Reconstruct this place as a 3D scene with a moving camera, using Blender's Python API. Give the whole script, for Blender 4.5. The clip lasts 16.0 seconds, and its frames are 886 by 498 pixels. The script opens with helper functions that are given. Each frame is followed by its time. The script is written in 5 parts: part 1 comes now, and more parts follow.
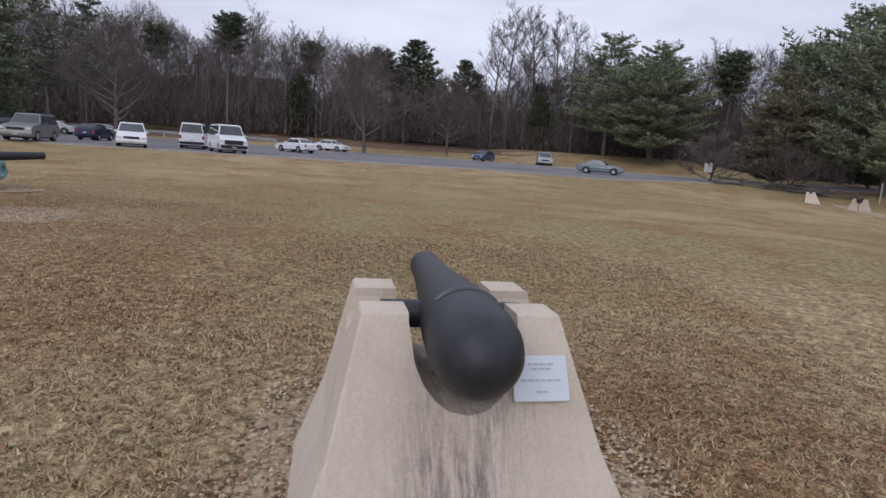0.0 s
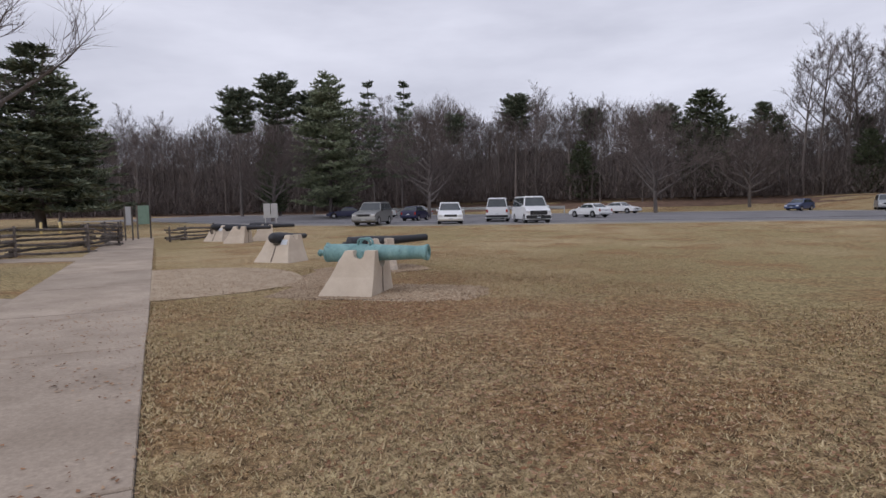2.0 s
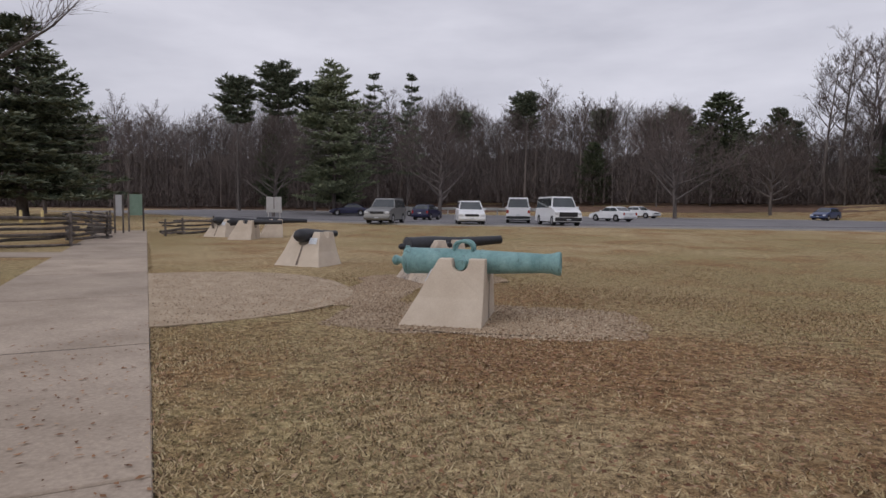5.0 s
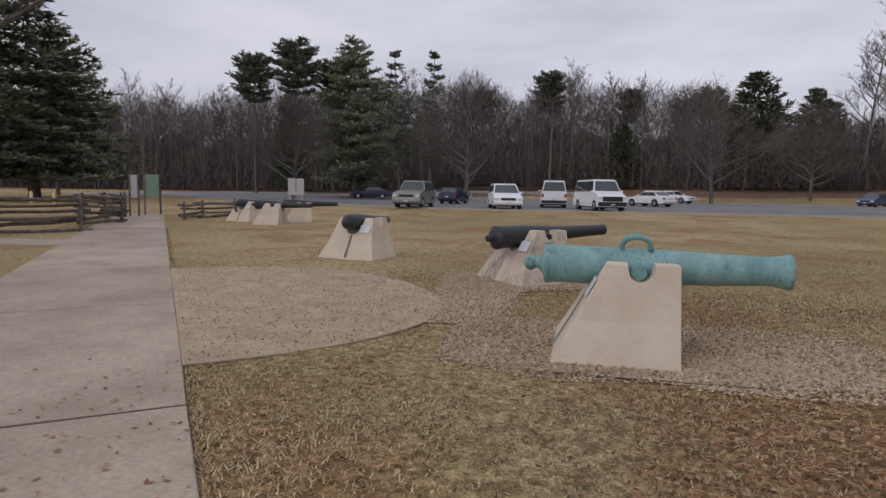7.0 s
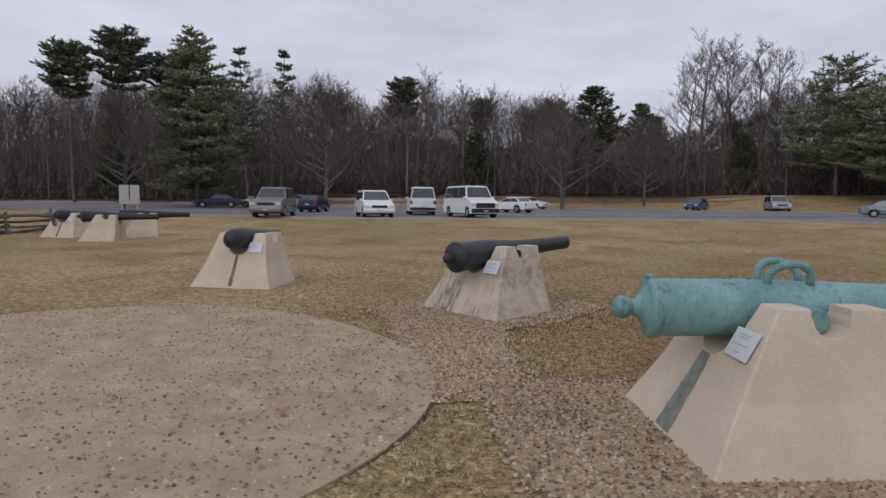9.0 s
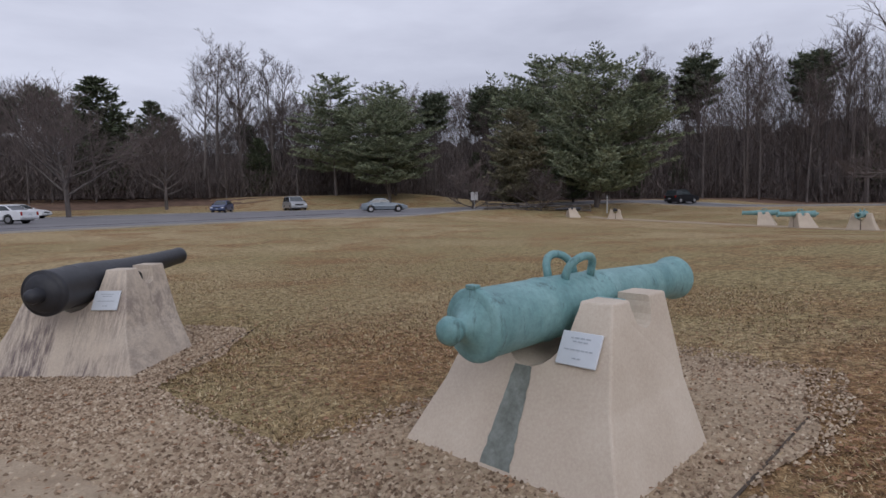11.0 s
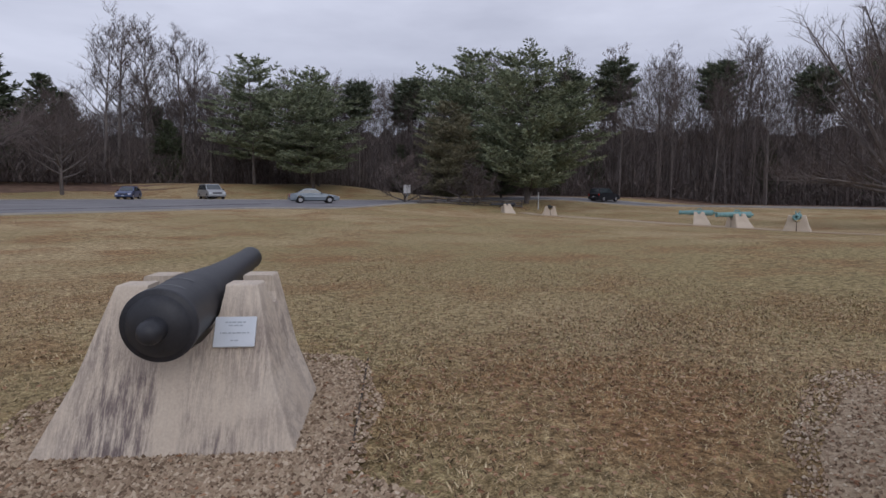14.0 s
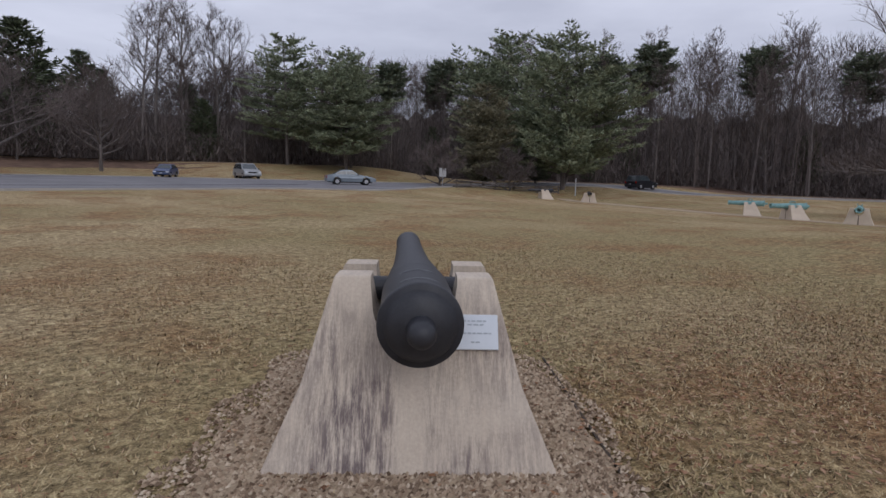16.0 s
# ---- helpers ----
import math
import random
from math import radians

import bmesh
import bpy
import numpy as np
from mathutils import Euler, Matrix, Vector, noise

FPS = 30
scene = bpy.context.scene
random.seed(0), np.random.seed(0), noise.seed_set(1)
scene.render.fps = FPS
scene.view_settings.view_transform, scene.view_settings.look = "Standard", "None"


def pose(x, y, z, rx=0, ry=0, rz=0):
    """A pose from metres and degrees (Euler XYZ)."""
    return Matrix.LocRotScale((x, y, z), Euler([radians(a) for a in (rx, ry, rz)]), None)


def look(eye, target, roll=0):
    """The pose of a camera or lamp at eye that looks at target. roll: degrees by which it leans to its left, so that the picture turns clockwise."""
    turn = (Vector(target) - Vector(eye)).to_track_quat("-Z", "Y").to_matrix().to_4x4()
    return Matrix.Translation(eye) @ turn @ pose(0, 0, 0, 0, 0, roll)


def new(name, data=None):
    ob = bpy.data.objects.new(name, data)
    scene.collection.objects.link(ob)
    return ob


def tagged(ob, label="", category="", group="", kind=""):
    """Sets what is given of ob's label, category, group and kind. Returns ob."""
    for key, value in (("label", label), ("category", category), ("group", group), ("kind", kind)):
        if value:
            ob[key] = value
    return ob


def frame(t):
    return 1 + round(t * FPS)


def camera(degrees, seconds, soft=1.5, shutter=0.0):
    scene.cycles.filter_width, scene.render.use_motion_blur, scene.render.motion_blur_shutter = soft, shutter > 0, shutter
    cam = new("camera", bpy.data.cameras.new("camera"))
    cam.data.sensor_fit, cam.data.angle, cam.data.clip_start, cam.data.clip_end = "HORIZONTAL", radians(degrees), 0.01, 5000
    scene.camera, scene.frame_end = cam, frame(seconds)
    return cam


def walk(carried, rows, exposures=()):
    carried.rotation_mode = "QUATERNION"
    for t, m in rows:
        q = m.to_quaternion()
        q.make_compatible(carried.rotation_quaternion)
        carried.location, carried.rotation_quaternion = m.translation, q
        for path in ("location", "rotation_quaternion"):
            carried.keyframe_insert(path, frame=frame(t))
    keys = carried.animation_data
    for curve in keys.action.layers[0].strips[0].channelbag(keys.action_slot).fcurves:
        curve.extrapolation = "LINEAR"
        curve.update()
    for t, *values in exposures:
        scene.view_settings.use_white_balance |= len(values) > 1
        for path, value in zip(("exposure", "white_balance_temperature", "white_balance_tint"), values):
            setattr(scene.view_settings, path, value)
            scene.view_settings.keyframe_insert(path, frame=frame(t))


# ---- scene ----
cam = camera(73.3, 16.0)
PATH = [
    (0, (3.579, -2.133, 1.753), (3.683, -0.162, 1.428), 4.1),
    (0.5, (3.095, -2.136, 1.736), (3.237, -0.162, 1.448), 4.7),
    (1, (2.337, -2.05, 1.742), (2.275, -0.067, 1.491), 3.0),
    (1.5, (1.636, -1.963, 1.755), (1.2, -0.021, 1.56), -0.2),
    (2, (1.005, -1.789, 1.731), (0.227, 0.048, 1.593), -0.9),
    (2.5, (0.26, -1.374, 1.66), (-0.698, 0.378, 1.548), -1.1),
    (3, (-0.272, -0.963, 1.638), (-1.232, 0.788, 1.536), -1.2),
    (3.5, (-0.76, -0.515, 1.658), (-1.692, 1.252, 1.562), -0.2),
    (4, (-1.275, -0.055, 1.643), (-2.117, 1.757, 1.539), -0.5),
    (4.2, (-1.481, 0.144, 1.62), (-2.277, 1.975, 1.51), -0.2),
    (6.3, (-3.918, 2.14, 1.567), (-4.656, 3.99, 1.393), 0.8),
    (6.5, (-4.162, 2.324, 1.557), (-4.91, 4.17, 1.377), 0.6),
    (7, (-4.721, 2.848, 1.527), (-5.507, 4.677, 1.336), 1.0),
    (7.5, (-5.344, 3.313, 1.511), (-6.111, 5.15, 1.317), 0.3),
    (8, (-5.903, 3.83, 1.482), (-6.594, 5.698, 1.296), 0.6),
    (8.2, (-6.12, 4.038, 1.508), (-6.759, 5.924, 1.327), 0.9),
    (10.3, (-7.704, 5.884, 1.471), (-7.075, 7.777, 1.326), -1.4),
    (10.5, (-7.796, 6.034, 1.473), (-7.002, 7.863, 1.324), -1.4),
    (11, (-8.039, 6.4, 1.473), (-6.88, 8.023, 1.313), -1.3),
    (11.5, (-8.252, 6.756, 1.476), (-6.797, 8.115, 1.284), -1.3),
    (12, (-8.352, 7.166, 1.476), (-6.664, 8.215, 1.256), 0.1),
    (12.5, (-8.432, 7.587, 1.466), (-6.594, 8.344, 1.252), 0.5),
    (13, (-8.541, 8.04, 1.452), (-6.677, 8.737, 1.245), 1.4),
    (13.5, (-8.788, 8.734, 1.476), (-7.096, 9.781, 1.271), 1.2),
    (14, (-8.983, 9.202, 1.469), (-7.592, 10.627, 1.284), 0.2),
    (14.5, (-9.204, 9.563, 1.483), (-7.994, 11.146, 1.304), -0.2),
    (15, (-9.338, 9.889, 1.451), (-8.181, 11.508, 1.252), 0.8),
    (15.5, (-9.465, 10.16, 1.462), (-8.242, 11.726, 1.234), 1.6),
    (16, (-9.599, 10.456, 1.439), (-8.265, 11.927, 1.2), 1.4),
]
walk(cam, [(t, look(eye, target, roll)) for t, eye, target, roll in PATH],
     exposures=[(0, 0.29, 6080, 13), (1.0, 0.25, 6130, 13), (1.5, 0.22, 6220, 13), (2.5, 0.08, 6450, 13), (4.0, 0.0, 6550, 13), (8.5, 0.0, 6420, 13), (11, 0.02, 6130, 13), (16, 0.0, 6080, 13)])

# ---- world, sun ----
world = bpy.data.worlds.new("overcast_sky")
scene.world = world
world.use_nodes = True
wn, wl = world.node_tree.nodes, world.node_tree.links
wn.clear()
SUN_EL, SUN_AZ = radians(32), radians(200)
sky = wn.new("ShaderNodeTexSky")
sky.sky_type, sky.sun_disc = "NISHITA", False
sky.sun_elevation, sky.sun_rotation = SUN_EL, SUN_AZ
sky_dim = wn.new("ShaderNodeMix")
sky_dim.data_type, sky_dim.blend_type = "RGBA", "MULTIPLY"
sky_dim.inputs[0].default_value = 1.0
sky_dim.inputs[7].default_value = (0.1, 0.1, 0.1, 1)
wl.new(sky.outputs[0], sky_dim.inputs[6])
wtc = wn.new("ShaderNodeTexCoord")
wmap = wn.new("ShaderNodeMapping")
wmap.inputs["Scale"].default_value = (1.6, 1.6, 6.0)
wl.new(wtc.outputs["Generated"], wmap.inputs[0])
cloud = wn.new("ShaderNodeTexNoise")
cloud.inputs["Scale"].default_value, cloud.inputs["Detail"].default_value, cloud.inputs["Roughness"].default_value = 1.5, 5, 0.55
wl.new(wmap.outputs[0], cloud.inputs["Vector"])
cramp = wn.new("ShaderNodeValToRGB")
cramp.color_ramp.elements[0].position, cramp.color_ramp.elements[0].color = 0.34, (0.53, 0.54, 0.615, 1)
cramp.color_ramp.elements[1].position, cramp.color_ramp.elements[1].color = 0.68, (0.72, 0.73, 0.81, 1)
wl.new(cloud.outputs[0], cramp.inputs[0])
wsep = wn.new("ShaderNodeSeparateXYZ")
wl.new(wtc.outputs["Generated"], wsep.inputs[0])
wup = wn.new("ShaderNodeMapRange")
wup.inputs[1].default_value, wup.inputs[2].default_value = 0.1, 1.0
wup.inputs[3].default_value, wup.inputs[4].default_value = 0.95, 1.08
wl.new(wsep.outputs[2], wup.inputs[0])
wmul = wn.new("ShaderNodeVectorMath")
wmul.operation = "SCALE"
wl.new(cramp.outputs[0], wmul.inputs[0])
wl.new(wup.outputs[0], wmul.inputs["Scale"])
wmix = wn.new("ShaderNodeMix")
wmix.data_type = "RGBA"
wmix.inputs[0].default_value = 0.94
wl.new(sky_dim.outputs[2], wmix.inputs[6])
wl.new(wmul.outputs[0], wmix.inputs[7])
wbg = wn.new("ShaderNodeBackground")
wbg.inputs[1].default_value = 1.0
wl.new(wmix.outputs[2], wbg.inputs[0])
wout = wn.new("ShaderNodeOutputWorld")
wl.new(wbg.outputs[0], wout.inputs[0])
sun = new("sun", bpy.data.lights.new("sun", "SUN"))
sun.data.energy, sun.data.angle, sun.data.color = 0.5, radians(30), (1.0, 0.96, 0.9)
sun.matrix_world = look((0, 0, 60), (0 + 60 * math.sin(SUN_AZ) * -1, -60 * math.cos(SUN_AZ), 60 - 60 * math.tan(SUN_EL)))

# ---- materials ----


def ramp(nt, fac, stops):
    r = nt.nodes.new("ShaderNodeValToRGB")
    while len(r.color_ramp.elements) < len(stops):
        r.color_ramp.elements.new(0.5)
    for e, (p, c) in zip(r.color_ramp.elements, stops):
        e.position, e.color = p, (*c, 1)
    nt.links.new(fac, r.inputs[0])
    return r.outputs[0]


def noise_tex(nt, scale, detail=4, rough=0.6, stretch=None, world_space=True):
    tc = nt.nodes.new("ShaderNodeTexCoord") if not world_space else nt.nodes.new("ShaderNodeNewGeometry")
    out = tc.outputs["Object"] if not world_space else tc.outputs["Position"]
    if stretch:
        mp = nt.nodes.new("ShaderNodeMapping")
        mp.inputs["Scale"].default_value = stretch
        nt.links.new(out, mp.inputs[0])
        out = mp.outputs[0]
    n = nt.nodes.new("ShaderNodeTexNoise")
    n.inputs["Scale"].default_value, n.inputs["Detail"].default_value, n.inputs["Roughness"].default_value = scale, detail, rough
    nt.links.new(out, n.inputs["Vector"])
    return n.outputs[0]


def mixc(nt, fac, a, b, blend="MIX"):
    m = nt.nodes.new("ShaderNodeMix")
    m.data_type, m.blend_type = "RGBA", blend
    for sock, v in ((m.inputs[0], fac), (m.inputs[6], a), (m.inputs[7], b)):
        if isinstance(v, (int, float)):
            sock.default_value = v
        elif isinstance(v, tuple):
            sock.default_value = (*v, 1)
        else:
            nt.links.new(v, sock)
    return m.outputs[2]


def start_mat(name, rough=0.8, metal=0.0, spec=0.5):
    m = bpy.data.materials.new(name)
    m.use_nodes = True
    nt = m.node_tree
    b = nt.nodes["Principled BSDF"]
    b.inputs["Roughness"].default_value, b.inputs["Metallic"].default_value = rough, metal
    b.inputs["Specular IOR Level"].default_value = spec
    return m, nt, b


def bump(nt, b, height, strength, dist=0.01):
    n = nt.nodes.new("ShaderNodeBump")
    n.inputs["Strength"].default_value, n.inputs["Distance"].default_value = strength, dist
    nt.links.new(height, n.inputs["Height"])
    nt.links.new(n.outputs[0], b.inputs["Normal"])


def simple(name, c1, c2, scale=8.0, rough=0.7, metal=0.0, bump_s=0.2, stretch=None, fine=0.0, rand=0.0, spec=0.5):
    """Two-tone noise with relief; fine: a second, smaller grain; rand: piece-to-piece variation."""
    m, nt, b = start_mat(name, rough, metal, spec)
    n1 = noise_tex(nt, scale, 5, 0.65, stretch, False)
    col = ramp(nt, n1, [(0.3, c1), (0.7, c2)])
    if fine:
        n2 = noise_tex(nt, scale * fine, 3, 0.7, stretch, False)
        col = mixc(nt, 0.5, col, ramp(nt, n2, [(0.25, (0.3, 0.3, 0.3)), (0.75, (0.72, 0.72, 0.72))]), "OVERLAY")
        n1 = n2
    if rand:
        oi = nt.nodes.new("ShaderNodeObjectInfo")
        col = mixc(nt, rand, col, ramp(nt, oi.outputs["Random"], [(0.0, (0.25, 0.25, 0.25)), (1.0, (0.75, 0.75, 0.75))]), "OVERLAY")
    nt.links.new(col, b.inputs["Base Color"])
    if bump_s:
        bump(nt, b, n1, bump_s)
    return m


def island(name, stops, rough=0.9, spec=0.3):
    m, nt, b = start_mat(name, rough, 0.0, spec)
    g = nt.nodes.new("ShaderNodeNewGeometry")
    col = ramp(nt, g.outputs["Random Per Island"], stops)
    big = noise_tex(nt, 0.35, 3, 0.6)
    col = mixc(nt, 0.35, col, ramp(nt, big, [(0.3, (0.3, 0.3, 0.3)), (0.7, (0.7, 0.7, 0.7))]), "OVERLAY")
    nt.links.new(col, b.inputs["Base Color"])
    return m


def ground_mat():
    """Dormant winter lawn: straw, olive and leaf-litter patches."""
    m, nt, b = start_mat("winter_lawn", 0.95, 0, 0.2)
    geo = nt.nodes.new("ShaderNodeNewGeometry")

    def gathered(value, spots):
        """Adds to a noise where the growth or the litter lies thickest: (x, y, inner, outer, amount)."""
        for x, y, r0, r1, amount in spots:
            d = nt.nodes.new("ShaderNodeVectorMath")
            d.operation = "DISTANCE"
            d.inputs[1].default_value = (x, y, 0.0)
            nt.links.new(geo.outputs["Position"], d.inputs[0])
            fall = nt.nodes.new("ShaderNodeMapRange")
            fall.inputs[1].default_value, fall.inputs[2].default_value = r0, r1
            fall.inputs[3].default_value, fall.inputs[4].default_value = amount, 0.0
            nt.links.new(d.outputs["Value"], fall.inputs[0])
            add = nt.nodes.new("ShaderNodeMath")
            nt.links.new(value, add.inputs[0])
            nt.links.new(fall.outputs[0], add.inputs[1])
            value = add.outputs[0]
        return value

    big = noise_tex(nt, 0.085, 3, 0.55)
    mid = noise_tex(nt, 0.33, 5, 0.68)
    clump = noise_tex(nt, 6.0, 5, 0.75)
    small = noise_tex(nt, 13.0, 6, 0.8)
    fibre = noise_tex(nt, 75.0, 3, 0.8)
    straw = ramp(nt, small, [(0.36, (0.130, 0.091, 0.052)), (0.5, (0.405, 0.303, 0.163)), (0.64, (0.640, 0.520, 0.302))])
    olive = ramp(nt, small, [(0.36, (0.090, 0.078, 0.031)), (0.5, (0.305, 0.238, 0.114)), (0.66, (0.495, 0.402, 0.200))])
    litter = ramp(nt, small, [(0.36, (0.088, 0.043, 0.023)), (0.5, (0.272, 0.152, 0.068)), (0.66, (0.475, 0.302, 0.150))])
    lush = gathered(big, ((9.0, 19.0, 5.0, 20.0, 0.11), (3.6, 5.9, 0.5, 3.5, 0.10), (0.8, 11.5, 0.5, 4.0, 0.10), (-1.4, 2.3, 0.1, 0.9, 0.14)))
    c = mixc(nt, ramp(nt, lush, [(0.42, (0, 0, 0)), (0.58, (0.9, 0.9, 0.9))]), straw, olive)
    leafy = gathered(mid, ((-0.6, 6.4, 0.5, 4.4, 0.15), (-3.9, 7.0, 0.3, 2.2, 0.16), (0.4, 2.7, 0.2, 2.0, 0.10), (5.7, 1.6, 0.3, 2.2, 0.17), (-5.4, 11.3, 0.2, 1.5, 0.07), (-4.9, 12.1, 0.2, 2.0, 0.05)))
    c = mixc(nt, ramp(nt, leafy, [(0.47, (0, 0, 0)), (0.64, (0.85, 0.85, 0.85))]), c, litter)
    c = mixc(nt, 0.62, c, ramp(nt, clump, [(0.34, (0.20, 0.19, 0.18)), (0.66, (0.78, 0.78, 0.78))]), "OVERLAY")
    c = mixc(nt, 0.75, c, ramp(nt, fibre, [(0.32, (0.18, 0.18, 0.18)), (0.68, (0.82, 0.82, 0.82))]), "OVERLAY")
    nt.links.new(c, b.inputs["Base Color"])
    bump(nt, b, small, 0.9, 0.03)
    return m


def plinth_mat():
    """Cream painted concrete with dark rain streaks running down the faces."""
    m, nt, b = start_mat("cream_concrete", 0.85, 0, 0.3)
    base = ramp(nt, noise_tex(nt, 2.2, 4, 0.6, None, False), [(0.3, (0.56, 0.47, 0.37)), (0.7, (0.66, 0.57, 0.46))])
    streak = noise_tex(nt, 9.0, 6, 0.8, (0.9, 3.4, 0.20), False)
    where = noise_tex(nt, 2.1, 3, 0.55, (1, 1, 0.45), False)
    oi = nt.nodes.new("ShaderNodeObjectInfo")
    wet = mixc(nt, 1.0, ramp(nt, streak, [(0.40, (0.05, 0.05, 0.05)), (0.58, (1, 1, 1))]), ramp(nt, where, [(0.30, (0.10, 0.10, 0.10)), (0.50, (1, 1, 1))]), "MULTIPLY")
    # the gun shelters a clean band down the middle; the upper faces wash clean
    oc = nt.nodes.new("ShaderNodeTexCoord")
    sep = nt.nodes.new("ShaderNodeSeparateXYZ")
    nt.links.new(oc.outputs["Object"], sep.inputs[0])
    side = nt.nodes.new("ShaderNodeMath")
    side.operation = "ABSOLUTE"
    nt.links.new(sep.outputs[1], side.inputs[0])
    band = ramp(nt, side.outputs[0], [(0.05, (0.12, 0.12, 0.12)), (0.11, (1, 1, 1)), (0.40, (1, 1, 1)), (0.62, (0.45, 0.45, 0.45))])
    core = ramp(nt, side.outputs[0], [(0.0, (1, 1, 1)), (0.16, (0.9, 0.9, 0.9)), (0.36, (0.12, 0.12, 0.12)), (0.62, (0.12, 0.12, 0.12))])
    hue = nt.nodes.new("ShaderNodeSeparateColor")
    nt.links.new(oi.outputs["Color"], hue.inputs[0])
    wet = mixc(nt, 1.0, wet, mixc(nt, hue.outputs[0], core, band), "MULTIPLY")
    wet = mixc(nt, 1.0, wet, ramp(nt, sep.outputs[2], [(0.0, (1, 1, 1)), (0.55, (0.9, 0.9, 0.9)), (0.86, (0.25, 0.25, 0.25))]), "MULTIPLY")
    amount = ramp(nt, oi.outputs["Alpha"], [(0.0, (0, 0, 0)), (1.0, (1, 1, 1))])
    wet = mixc(nt, 1.0, wet, amount, "MULTIPLY")
    col = mixc(nt, wet, base, (0.165, 0.130, 0.124))
    fine = noise_tex(nt, 60, 3, 0.7, None, False)
    col = mixc(nt, 0.25, col, ramp(nt, fine, [(0.3, (0.3, 0.3, 0.3)), (0.7, (0.7, 0.7, 0.7))]), "OVERLAY")
    nt.links.new(col, b.inputs["Base Color"])
    bump(nt, b, fine, 0.25, 0.004)
    return m


def bronze_mat():
    """Weathered bronze: pale turquoise patina with dark runs and bare edges."""
    m, nt, b = start_mat("verdigris_bronze", 0.55, 0, 0.5)
    patina = ramp(nt, noise_tex(nt, 4, 5, 0.65, (1.2, 1, 0.6), False), [(0.3, (0.125, 0.262, 0.262)), (0.7, (0.24, 0.415, 0.412))])
    fine = noise_tex(nt, 30, 4, 0.7, None, False)
    col = mixc(nt, 0.45, patina, ramp(nt, fine, [(0.25, (0.3, 0.3, 0.3)), (0.75, (0.72, 0.72, 0.72))]), "OVERLAY")
    runs = noise_tex(nt, 7, 5, 0.75, (1.6, 1.6, 0.35), False)
    col = mixc(nt, ramp(nt, runs, [(0.57, (0, 0, 0)), (0.70, (0.8, 0.8, 0.8))]), col, (0.045, 0.085, 0.085))
    nt.links.new(col, b.inputs["Base Color"])
    bump(nt, b, fine, 0.25)
    return m


